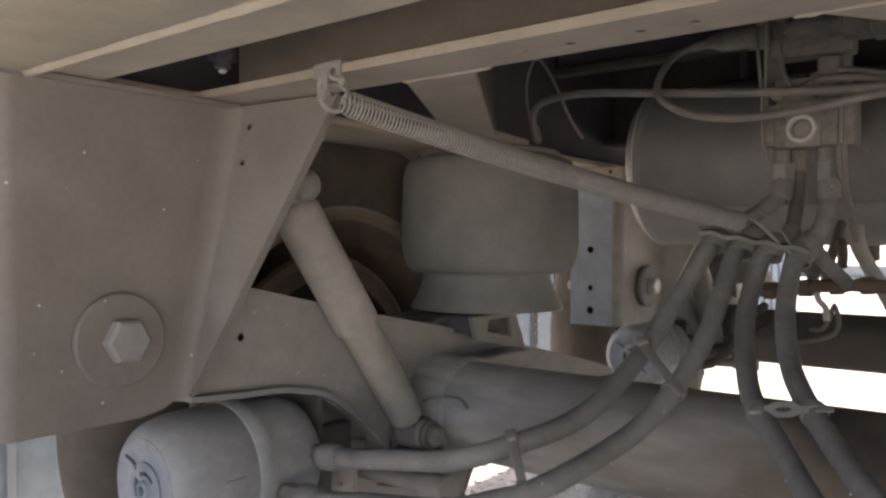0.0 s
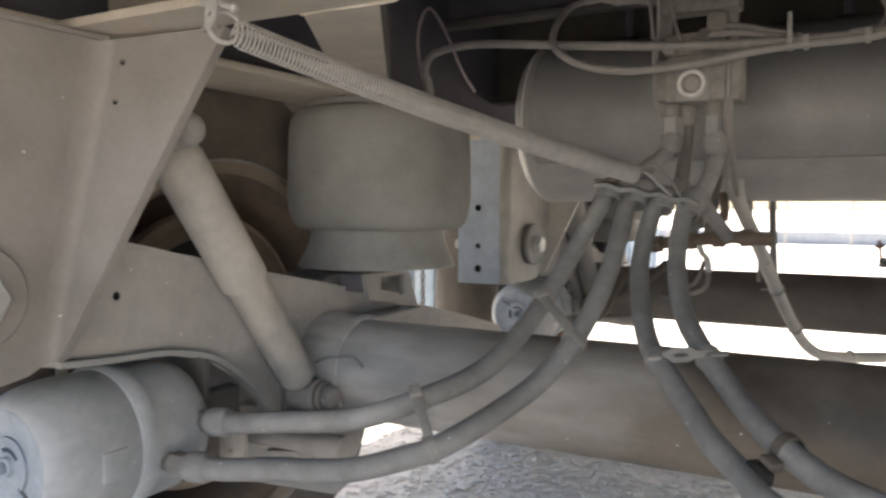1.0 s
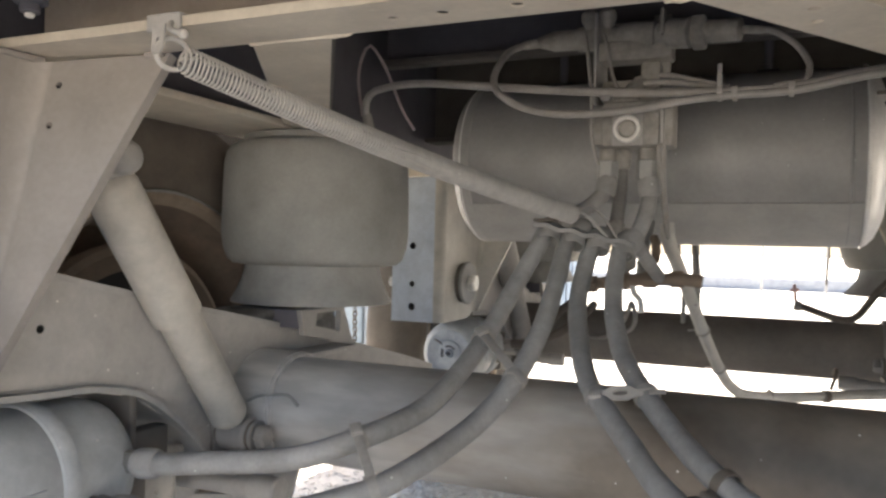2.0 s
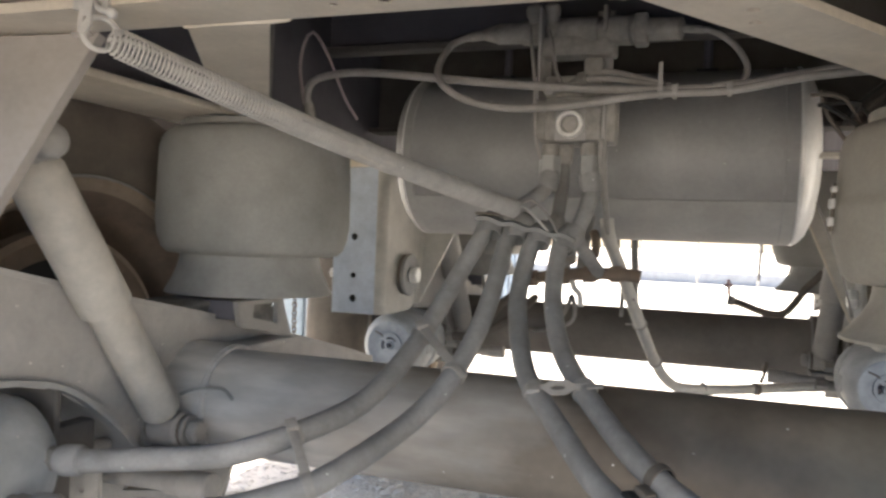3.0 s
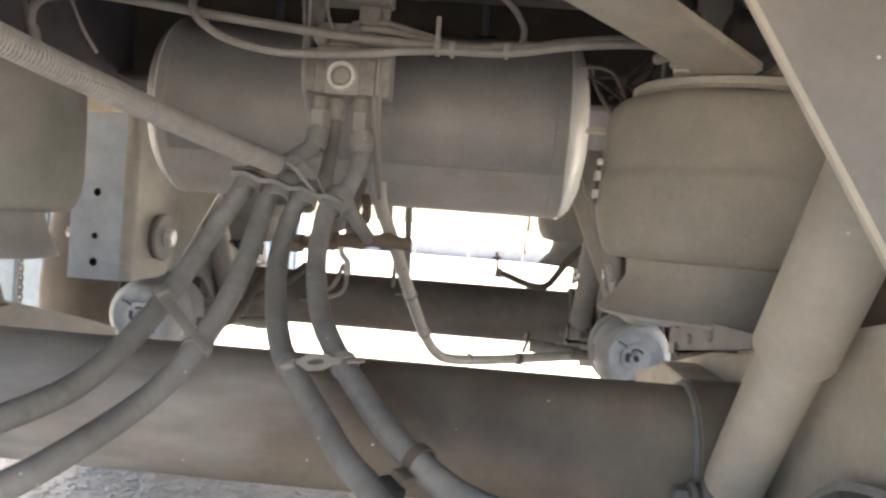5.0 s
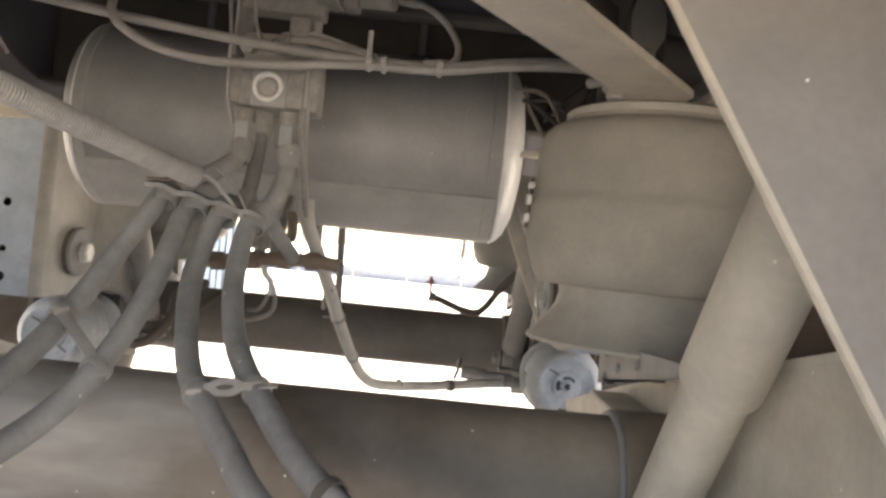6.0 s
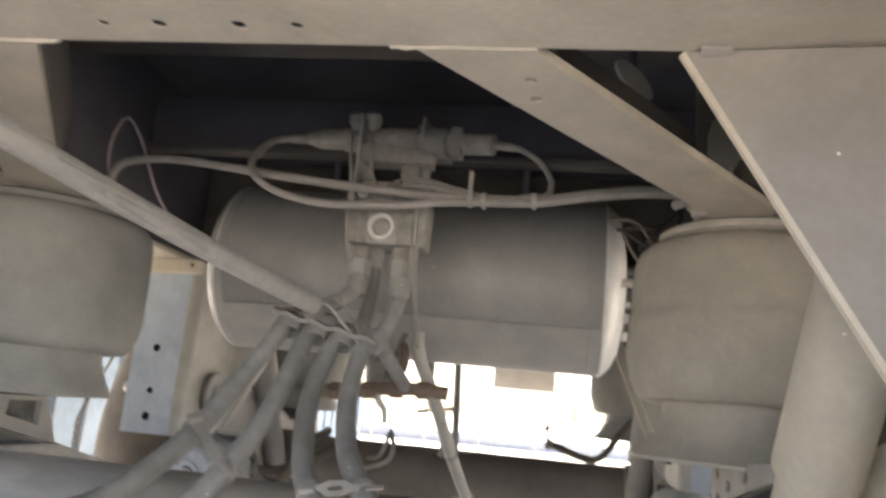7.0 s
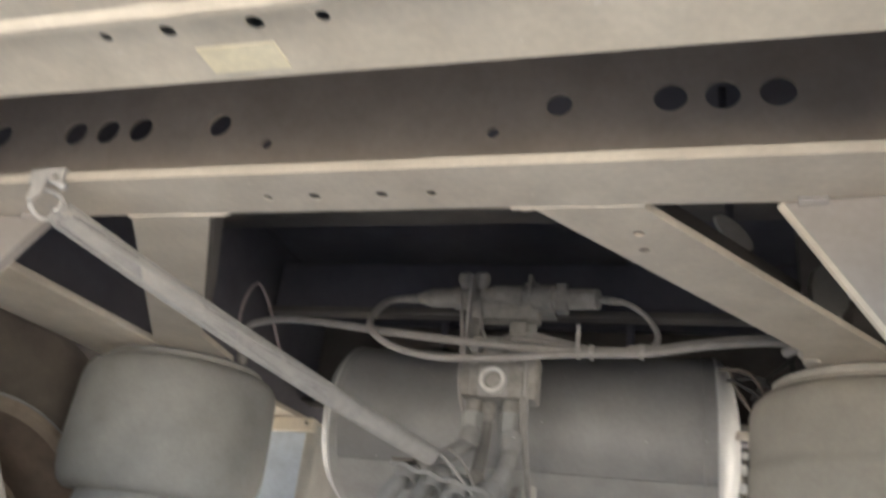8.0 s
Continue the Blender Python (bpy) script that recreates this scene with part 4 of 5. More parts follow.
def build_valve():
    """Relay valve with its bracket, ports and the long pressure valve above it."""
    v = thing("relay_valve", (0.01, 1.50, 0.86), "dusty cast relay valve on a steel bracket", "relay valve")
    part("body", box(-0.036, 0.048, 1.458, 1.53, 0.886, 0.952, 0.006), VALVE, v)
    part("side_lug", box(0.044, 0.066, 1.462, 1.51, 0.885, 0.955, 0.004), VALVE, v)
    part("side_lug", box(-0.052, -0.034, 1.468, 1.51, 0.89, 0.95, 0.004), VALVE, v)
    ring = part("ring_fitting", lathe([(0.0138, 0.0), (0.0138, 0.010), (0.0148, 0.012), (0.0182, 0.012), (0.0198, 0.010), (0.0198, 0.0)], (0.003, 1.457, 0.910), (0, -1, 0), 32), BRIGHT, v, "bright ring fitting")
    part("plug", lathe([(0, 0.006), (0.010, 0.006), (0.0138, 0.003), (0.0138, 0)], (0.003, 1.457, 0.910), (0, -1, 0), 24), VALVE, ring)
    part("boss", box(-0.020, 0.026, 1.4555, 1.462, 0.886, 0.934, 0.003), TAUPE, v)
    part("cover_screw", hexbolt((-0.029, 1.459, 0.938), (-0.029, 1.452, 0.938), 0.006), VALVE, v)
    part("cover_screw", hexbolt((0.040, 1.459, 0.938), (0.040, 1.452, 0.938), 0.006), VALVE, v)
    part("rib", box(0.0485, 0.0535, 1.456, 1.50, 0.889, 0.950, 0.0015), TAUPE, v)
    part("upper_block", box(-0.040, 0.010, 1.470, 1.515, 0.9525, 0.985, 0.005), VALVE, v)
    part("upper_block", box(0.016, 0.044, 1.476, 1.505, 0.9525, 1.012, 0.004), VALVE, v)
    part("union", hexbolt((-0.030, 1.466, 0.964), (-0.030, 1.452, 0.962), 0.011), TAUPE, v)
    for x in (-0.031, 0.027):
        nut = part("hose_nut", hexbolt((x, 1.485, 0.838), (x, 1.485, 0.868), 0.0165), PEDESTAL, v, "pale worn hose nut")
        part("neck", rod((x, 1.485, 0.866), (x, 1.485, 0.886), 0.013, 16), VALVE, nut)
    part("bracket", box(-0.050, -0.046, 1.46, 1.54, 0.95, 1.085, 0.0008), TAUPE, v)
    part("bracket", box(0.03, 0.055, 1.50, 1.505, 0.95, 1.085, 0.0008), TAUPE, v)
    part("top_cap", lathe([(0, 0), (0.024, 0), (0.026, 0.005), (0.022, 0.018), (0.014, 0.022), (0, 0.024)], (-0.005, 1.49, 0.951), (0, 0, 1), 24), VALVE, v)
    part("port_pipe", tube([(0.0, 1.475, 0.972), (0.03, 1.462, 0.977), (0.075, 1.452, 0.972), (0.13, 1.436, 0.958)], 0.0045, 10), LINE, v)
    part("port_pipe", tube([(0.01, 1.49, 0.985), (0.05, 1.478, 0.990), (0.10, 1.46, 0.975), (0.14, 1.44, 0.960)], 0.004, 10), LINE, v)
    part("port_nut", hexbolt((-0.002, 1.476, 0.972), (0.024, 1.464, 0.977), 0.0085), VALVE, v)
    part("port_nut", hexbolt((0.006, 1.491, 0.984), (0.034, 1.484, 0.988), 0.0085), VALVE, v)
    part("thin_wire", tube([(-0.075, 1.505, 1.075), (-0.062, 1.47, 1.03), (-0.052, 1.455, 0.97), (-0.048, 1.452, 0.90), (-0.040, 1.462, 0.86)], 0.0024, 8), LINE, v)
    part("thin_wire", tube([(-0.045, 1.495, 1.07), (-0.030, 1.468, 1.03), (-0.022, 1.458, 0.99), (-0.010, 1.466, 0.965)], 0.0024, 8), LINE, v)
    part("mount_arm", box(-0.06, 0.06, 1.52, 1.672, 1.0795, 1.0845, 0.001), TAUPE, v)
    # long valve on the bracket's top
    m = thing("pressure_valve", (0, 1.50, 1.05), "dusty cylindrical pressure valve with stepped ends", "pressure valve")
    a, b = Vector((-0.160, 1.538, 1.070)), Vector((0.158, 1.452, 1.040))
    d = b - a
    L = d.length
    prof = [(0, 0), (0.007, 0), (0.009, 0.004), (0.015, 0.028), (0.016, 0.03), (0.016, 0.075), (0.019, 0.077), (0.019, 0.135), (0.0165, 0.138), (0.0165, 0.148), (0.0205, 0.150), (0.0205, 0.205), (0.0165, 0.208), (0.0165, 0.222), (0.0215, 0.224), (0.0215, 0.255), (0.0155, 0.258), (0.0150, 0.27), (0.0165, 0.274), (0.0155, L - 0.005), (0, L)]
    part("cylinder", lathe(prof, a, d, 24), VALVE, m)
    for t in (0.295, 0.385):
        p = a + d * t
        k = part("knob", lathe([(0, -0.012), (0.008, -0.012), (0.0095, 0.0), (0.0125, 0.005), (0.0135, 0.013), (0.0115, 0.020), (0.005, 0.023), (0, 0.023)], p + Vector((0, -0.010, 0.018)), (0, -0.35, 1), 18), VALVE, m)
    part("lug", box(0.088, 0.108, 1.45, 1.48, 1.022, 1.066, 0.004), VALVE, m)
    part("lug", box(0.045, 0.051, 1.455, 1.485, 1.045, 1.082, 0.002), VALVE, m)
    part("foot", box(-0.05, 0.06, 1.475, 1.515, 1.015, 1.045, 0.004), VALVE, m)


def build_spring():
    sp = thing("coil_spring", (-0.05, 1.379, 0.774), "long dusty steel coil spring hooked to the crossmember", "coil spring")
    a, b = Vector((-0.269, 0.846, 0.8915)), Vector((-0.055, 1.378, 0.782))
    d = b - a
    turns = 146
    side = d.normalized().orthogonal().normalized()
    up = d.normalized().cross(side)
    n = turns * 11
    pts = []
    for k in range(n + 1):
        t = k / n
        sag = Vector((0, 0, -0.0065 * 4 * t * (1 - t)))
        ang = 2 * math.pi * turns * t
        pts.append(a + d * t + sag + (side * math.cos(ang) + up * math.sin(ang)) * 0.0124 * min(1.0, 0.7 + 0.3 * k / 24))
    part("coil", tube(pts, 0.00118, 6, curved=False), SPRING, sp)
    pts = [Vector((-0.279 + 0.008 * math.cos(t), 0.846 + 0.0115 * math.cos(t), 0.8965 + 0.0135 * math.sin(t))) for t in (2 * math.pi * k / 24 for k in range(23))]
    part("hook_ring", tube(pts + [a], 0.0024, 8), SPRING, sp)
    clip = part("clip", box(-0.305, -0.267, 0.8405, 0.8445, 0.9165, 0.9305, 0.0015), SPRING, sp, "pale bent spring clip over the flange edge")
    part("saddle", box(-0.305, -0.267, 0.8405, 0.872, 0.9295, 0.9318, 0.001), SPRING, clip)
    bm = plate([(-0.2935, 0.921), (-0.2795, 0.921), (-0.2785, 0.900), (-0.2815, 0.8935), (-0.2865, 0.8930), (-0.2905, 0.897)], [circle2(-0.2865, 0.904, 0.0022, 10, 0.006)], lambda u, v: Vector((u, 0.8392 - 0.25 * (0.921 - v) ** 2 / 0.03, v)), Vector((0, -0.0022, 0)))
    part("tongue", bm, SPRING, clip, smooth=0)
    curl = tube([(-0.2745, 0.8390, 0.922), (-0.2715, 0.8340, 0.916), (-0.2660, 0.8320, 0.912), (-0.2570, 0.8330, 0.9095)], 0.0028, 8)
    bmesh.ops.create_uvsphere(curl, u_segments=12, v_segments=8, radius=0.0046, matrix=Matrix.Translation((-0.2555, 0.8332, 0.9085)))
    part("curl", curl, SPRING, clip)
    part("end_hook", tube([b, (-0.046, 1.390, 0.786), (-0.036, 1.398, 0.778), (-0.018, 1.412, 0.757), (-0.004, 1.424, 0.740)], 0.0022, 8), SPRING, sp)


def build_hoses():
    def hose(name, pts, r, mat, label, category, group, seg=14):
        if group not in ("brake hoses", "valve hoses", "air lines"):
            return single(name, tube(pts, r, seg, swell=0.03), mat, label, category, group)
        h = thing(name, min(pts, key=lambda q: q[2]), label, category, group)
        part("tube", tube(pts, r, seg, swell=0.03), mat, h)
        for p0, p1 in ((pts[0], pts[1]), (pts[-1], pts[-2])):
            d = (Vector(p1) - Vector(p0)).normalized()
            part("ferrule", lathe([(0, -0.002), (r * 1.1, -0.002), (r * 1.34, 0.003), (r * 1.38, 0.010), (r * 1.34, 0.024), (r * 1.16, 0.029), (r * 1.02, 0.030)], p0, d, 20), HOSE if mat is HOSE else VALVE, h)
        return h
    G = "brake hoses"
    txt = "dusty grey rubber brake hose"
    r = 0.0125
    hose("brake_hose", [(-0.446, 0.984, 0.481), (-0.40, 0.985, 0.486), (-0.345, 0.988, 0.494), (-0.254, 1.0, 0.507), (-0.196, 1.035, 0.526), (-0.160, 1.115, 0.545), (-0.145, 1.187, 0.576), (-0.137, 1.268, 0.620), (-0.123, 1.345, 0.686), (-0.104, 1.385, 0.740), (-0.100, 1.405, 0.762), (-0.085, 1.43, 0.772)], r, HOSE, txt, "brake hose", G)
    hose("brake_hose", [(-0.424, 0.930, 0.447), (-0.37, 0.932, 0.452), (-0.318, 0.94, 0.459), (-0.23, 0.96, 0.467), (-0.174, 0.982, 0.483), (-0.146, 1.0, 0.493), (-0.120, 1.06, 0.511), (-0.097, 1.146, 0.537), (-0.077, 1.208, 0.577), (-0.067, 1.283, 0.634), (-0.067, 1.35, 0.695), (-0.070, 1.395, 0.735), (-0.066, 1.42, 0.758), (-0.050, 1.44, 0.765)], r, HOSE, txt, "brake hose", G)
    hose("brake_hose", [(-0.025, 1.445, 0.755), (-0.035, 1.425, 0.745), (-0.041, 1.395, 0.705), (-0.038, 1.35, 0.66), (-0.018, 1.285, 0.615), (0.008, 1.225, 0.578), (0.044, 1.175, 0.552), (0.076, 1.128, 0.532), (0.106, 1.086, 0.513), (0.137, 1.052, 0.499), (0.17, 1.01, 0.487), (0.25, 0.975, 0.474), (0.34, 0.945, 0.459), (0.424, 0.930, 0.447)], r, HOSE, txt, "brake hose", G)
    hose("brake_hose", [(0.012, 1.455, 0.752), (0.001, 1.437, 0.738), (-0.001, 1.41, 0.700), (0.008, 1.36, 0.656), (0.032, 1.29, 0.612), (0.062, 1.23, 0.584), (0.094, 1.185, 0.559), (0.128, 1.13, 0.540), (0.159, 1.085, 0.526), (0.194, 1.052, 0.511), (0.235, 1.022, 0.503), (0.31, 0.995, 0.494), (0.39, 0.986, 0.486), (0.446, 0.984, 0.481)], r, HOSE, txt, "brake hose", G)
    txt2 = "dusty grey rubber hose from the valve to the hose rack"
    hose("valve_hose", [(-0.030, 1.485, 0.842), (-0.031, 1.477, 0.823), (-0.048, 1.455, 0.800), (-0.068, 1.430, 0.783), (-0.084, 1.410, 0.768)], 0.0115, HOSE, txt2, "hose", "valve hoses")
    hose("valve_hose", [(-0.012, 1.50, 0.886), (-0.013, 1.50, 0.845), (-0.014, 1.49, 0.798), (-0.015, 1.460, 0.750)], 0.0100, DUCT, "dark rubber hose from the valve to the hose rack", "hose", "valve hoses")
    hose("valve_hose", [(0.029, 1.485, 0.842), (0.032, 1.482, 0.817), (0.029, 1.470, 0.786), (0.020, 1.455, 0.758), (0.008, 1.44, 0.736)], 0.0115, HOSE, txt2, "hose", "valve hoses")
    hose("air_line", [(-0.443, 1.49, 0.93), (-0.444, 1.475, 0.965), (-0.430, 1.463, 0.986), (-0.398, 1.46, 0.996), (-0.32, 1.45, 0.996), (-0.168, 1.44, 0.977), (-0.03, 1.435, 0.962), (0.076, 1.43, 0.954), (0.131, 1.426, 0.952), (0.22, 1.415, 0.950), (0.30, 1.41, 0.962), (0.37, 1.40, 0.967), (0.43, 1.42, 0.97)], 0.0062, LINE, "dusty grey nylon air line", "air line", "air lines", 10)
    hose("air_line", [(-0.158, 1.538, 1.069), (-0.178, 1.52, 1.062), (-0.192, 1.478, 1.040), (-0.194, 1.428, 0.996), (-0.178, 1.40, 0.964), (-0.133, 1.388, 0.936), (-0.067, 1.385, 0.923), (0.02, 1.39, 0.926), (0.08, 1.41, 0.938), (0.135, 1.418, 0.944), (0.22, 1.408, 0.944), (0.30, 1.403, 0.956), (0.37, 1.395, 0.961), (0.43, 1.41, 0.965)], 0.0055, LINE, "looped dusty grey nylon air line", "air line", "air lines", 10)
    hose("air_line", [(0.155, 1.453, 1.040), (0.19, 1.45, 1.035), (0.222, 1.442, 1.012), (0.240, 1.432, 0.980), (0.232, 1.42, 0.957), (0.20, 1.415, 0.952)], 0.0042, LINE, "thin dusty grey air line", "air line", "air lines", 10)
    hose("wire", [(-0.470, 1.51, 0.96), (-0.474, 1.5, 1.02), (-0.468, 1.5, 1.06), (-0.451, 1.5, 1.08), (-0.432, 1.52, 1.045), (-0.410, 1.545, 0.975), (-0.392, 1.56, 0.94)], 0.0028, WIRE, "mauve electric wire looped under the deck", "wire", "wires", 8)
    hose("sensor_cable", [(0.040, 1.61, 0.78), (0.044, 1.62, 0.745), (0.057, 1.74, 0.676), (0.074, 1.90, 0.578), (0.095, 2.016, 0.497), (0.116, 2.08, 0.451), (0.15, 2.14, 0.426), (0.246, 2.22, 0.419), (0.356, 2.28, 0.424), (0.43, 2.30, 0.43), (0.50, 2.28, 0.44)], 0.0115, PALE_GREY, "taped pale dusty cable loom hanging to the second axle", "cable", "wires", 12)
    hose("wire", [(0.054, 1.468, 0.935), (0.053, 1.466, 0.88), (0.050, 1.49, 0.84), (0.046, 1.56, 0.79), (0.044, 1.63, 0.735), (0.060, 1.745, 0.670)], 0.0036, LINE, "thin dusty wire from the valve into the loom", "wire", "wires", 8)
    hose("wire", [(0.046, 1.468, 0.90), (0.047, 1.47, 0.86), (0.046, 1.51, 0.82), (0.041, 1.60, 0.765)], 0.004, LINE, "thin dusty wire from the valve into the loom", "wire", "wires", 8)
    for k, (x, y, z) in enumerate(((0.073, 1.89, 0.585), (0.095, 2.016, 0.497), (0.19, 2.18, 0.423), (0.30, 2.25, 0.421))):
        t = thing("loom_tie", (x, y, z), "pale tie wound round the cable loom", "cable tie", "cable ties")
        ax = Vector((0.15, 0.75, -0.6)) if k < 2 else Vector((0.8, 0.5, 0))
        q2 = ax.to_track_quat("Z", "Y").to_matrix()
        part("loop", tube([Vector((x, y, z)) + q2 @ Vector((0.0115 * math.cos(u), 0.0115 * math.sin(u), 0)) for u in (2 * math.pi * j / 16 for j in range(17))], 0.003, 8, curved=False), TIE, t)
        part("tail", rod(Vector((x, y, z)) + q2 @ Vector((0.011, 0, 0)), Vector((x, y, z)) + q2 @ Vector((0.030, 0, 0.004)), 0.0022, 6), TIE, t)
    hose("wire", [(0.070, 1.78, 0.64), (0.063, 1.84, 0.63), (0.078, 1.93, 0.575), (0.10, 2.02, 0.485), (0.13, 2.10, 0.44)], 0.0022, WIRE, "thin pale wire along the cable loom", "wire", "wires", 8)
    hose("wire", [(0.372, 1.86, 0.83), (0.40, 1.88, 0.765), (0.43, 1.9, 0.68), (0.45, 1.95, 0.62)], 0.0022, LINE, "thin pale wire hanging beside the air tank", "wire", "wires", 8)
    pipe = thing("brake_pipe", (0.33, 2.50, 0.57), "dusty pipe lying over the second axle with a red tap", "brake pipe")
    part("tube", tube([(0.238, 2.50, 0.606), (0.262, 2.50, 0.602), (0.327, 2.50, 0.580), (0.372, 2.50, 0.580), (0.402, 2.50, 0.615), (0.421, 2.50, 0.645), (0.46, 2.49, 0.69)], 0.0095, 12), TYRE, pipe)
    part("end_nut", hexbolt((0.236, 2.50, 0.607), (0.254, 2.50, 0.604), 0.0145), VALVE, pipe)
    part("tap", rod((0.241, 2.50, 0.612), (0.237, 2.50, 0.660), 0.0042, 10), RED, pipe, "faded red tap")
    part("tap_handle", rod((0.227, 2.50, 0.644), (0.248, 2.50, 0.646), 0.0045, 10), RED, pipe, "faded red tap handle")
    hose("wire", [(0.304, 2.30, 0.775), (0.306, 2.30, 0.745), (0.303, 2.30, 0.700), (0.302, 2.30, 0.668)], 0.0024, TYRE, "short dark wire hanging under the air tank", "wire", "wires", 8)
    hook = thing("loom_hook", (0.318, 2.26, 0.43), "thin dark hook holding the loom to the second axle", "hook")
    part("stem", tube([(0.326, 2.44, 0.445), (0.326, 2.34, 0.470), (0.325, 2.275, 0.474), (0.320, 2.262, 0.455), (0.313, 2.255, 0.436)], 0.0042, 8), TYRE, hook)
    part("eye", lathe([(0.0118, -0.005), (0.0142, -0.005), (0.0142, 0.005), (0.0118, 0.005)], (0.305, 2.247, 0.4215), (0.84, 0.46, 0.02), 18), TYRE, hook)
    nubs = thing("pipe_clip", (0.343, 1.42, 0.777), "pale small pipe clips on a dark line beside the air spring", "pipe clip")
    part("line", tube([(0.3465, 1.432, 0.765), (0.348, 1.432, 0.79), (0.350, 1.432, 0.828)], 0.0024, 8), TYRE, nubs)
    for x, z, h in ((0.3485, 0.818, 0.0035), (0.3465, 0.800, 0.006), (0.3455, 0.777, 0.0055)):
        part("clip", box(x - 0.0035, x + 0.0035, 1.416, 1.432, z - h, z + h, 0.0015), BRIGHT, nubs)
    shelf = thing("ledge", (0.365, 1.62, 0.883), "pale thin steel ledge behind the air spring", "ledge")
    part("lip", box(0.353, 0.520, 1.615, 1.655, 0.882, 0.889, 0.0015), SAND, shelf)
    part("stay", box(0.46, 0.52, 1.62, 1.65, 0.8885, 1.298, 0.002), DIM, shelf)
    hose("axle_hose", [(-0.24, 2.535, 0.52), (-0.20, 2.48, 0.53), (-0.17, 2.42, 0.565), (-0.155, 2.40, 0.60), (-0.145, 2.40, 0.565), (-0.150, 2.40, 0.535), (-0.18, 2.42, 0.515), (-0.26, 2.50, 0.49), (-0.30, 2.535, 0.49)], 0.006, LINE, "curled dusty hose at the second axle", "hose", "axle hoses", 10)
    chain = thing("chain", (-0.732, 1.95, 0.495), "thin dark chain hanging behind the air spring", "chain")
    top, low = Vector((-0.733, 1.95, 0.582)), Vector((-0.732, 1.95, 0.495))
    for k in range(9):
        c = top.lerp(low, (k + 0.5) / 9)
        u = Vector((1, 0, 0)) if k % 2 else Vector((0, 1, 0))
        h = (top - low).length / 9 * 0.72
        part("link", tube([c + u * 0.0055 * math.cos(v) + Vector((0, 0, h * math.sin(v))) for v in (2 * math.pi * j / 14 for j in range(15))], 0.0016, 6, curved=False), RUST, chain)
    part("hook_wire", tube([top + Vector((0.095, 0, 0.338)), top + Vector((0.080, 0, 0.20)), top + Vector((0.02, 0, 0.05)), top], 0.003, 8), RUST, chain)
    hv = thing("height_valve", (0.0, 2.45, 0.58), "dusty levelling valve linkage above the second axle", "height valve")
    part("hanger", rod((-0.004, 2.455, 0.80), (-0.004, 2.455, 1.30), 0.009, 10), TAUPE, hv)
    part("link_rod", rod((0.002, 2.49, 0.555), (-0.004, 2.45, 0.80), 0.010, 12), TAUPE, hv)
    part("valve_body", box(-0.05, 0.02, 2.43, 2.48, 0.79, 0.85, 0.006), VALVE, hv)
    part("lever", rod((-0.10, 2.44, 0.655), (0.01, 2.445, 0.675), 0.005, 10), TAUPE, hv)
    part("lower_link", rod((-0.035, 2.50, 0.545), (-0.028, 2.45, 0.66), 0.006, 10), TAUPE, hv)
    hose("axle_hose", [(0.012, 1.445, 0.752), (0.018, 1.46, 0.746), (0.022, 1.52, 0.723), (0.033, 1.60, 0.691)], 0.0105, HOSE, "short dusty hose stub hanging from the hose rack", "hose", "axle hoses", 12)
    tee = thing("tee_fitting", (0.02, 1.60, 0.68), "rusty brown pipe tee under the air tank", "pipe fitting")
    part("run", tube([(-0.104, 1.612, 0.676), (-0.05, 1.607, 0.681), (0.0, 1.602, 0.688), (0.062, 1.598, 0.691), (0.098, 1.598, 0.688)], 0.0105, 14, swell=0.15), RUST, tee)
    for x, z in ((-0.088, 0.677), (-0.036, 0.683), (0.008, 0.688), (0.050, 0.690)):
        part("nut", hexbolt((x, 1.605, z), (x + 0.018, 1.603, z + 0.001), 0.0155), RUST, tee)
    part("elbow", tube([(0.024, 1.600, 0.718), (0.026, 1.597, 0.730), (0.025, 1.60, 0.745), (0.020, 1.61, 0.756)], 0.0075, 12), RUST, tee, "dusty elbow")
    part("branch", tube([(0.002, 1.603, 0.69), (0.0, 1.62, 0.715), (-0.004, 1.68, 0.745), (-0.006, 1.74, 0.785)], 0.008, 12), TAUPE, tee)
    part("tap", tube([(-0.012, 1.604, 0.682), (-0.008, 1.602, 0.665), (0.002, 1.60, 0.655), (0.004, 1.60, 0.635)], 0.005, 10), BRIGHT, tee, "pale worn drain tap")
    G2 = "second axle hoses"
    hose("axle_hose", [(-0.446, 2.284, 0.481), (-0.39, 2.29, 0.487), (-0.33, 2.33, 0.515), (-0.29, 2.40, 0.553), (-0.27, 2.47, 0.585)], 0.0115, TYRE, "dark dusty rubber hose beside the second axle", "hose", G2, 10)
    hose("axle_hose", [(-0.424, 2.230, 0.447), (-0.40, 2.235, 0.45), (-0.375, 2.26, 0.475), (-0.36, 2.31, 0.52), (-0.35, 2.38, 0.56), (-0.34, 2.47, 0.583)], 0.0115, TYRE, "dark dusty rubber hose beside the second axle", "hose", G2, 10)
    bracket = thing("rear_bracket", (0.1, 3.97, 0.79), "grey steel bracket hanging from the rear sill", "bracket")
    part("panel", box(-0.04, 0.235, 3.96, 3.968, 0.79, 0.949, 0.003), TAUPE, bracket)
    part("tab", box(0.07, 0.12, 3.955, 3.998, 0.945, 0.957, 0.002), TAUPE, bracket)
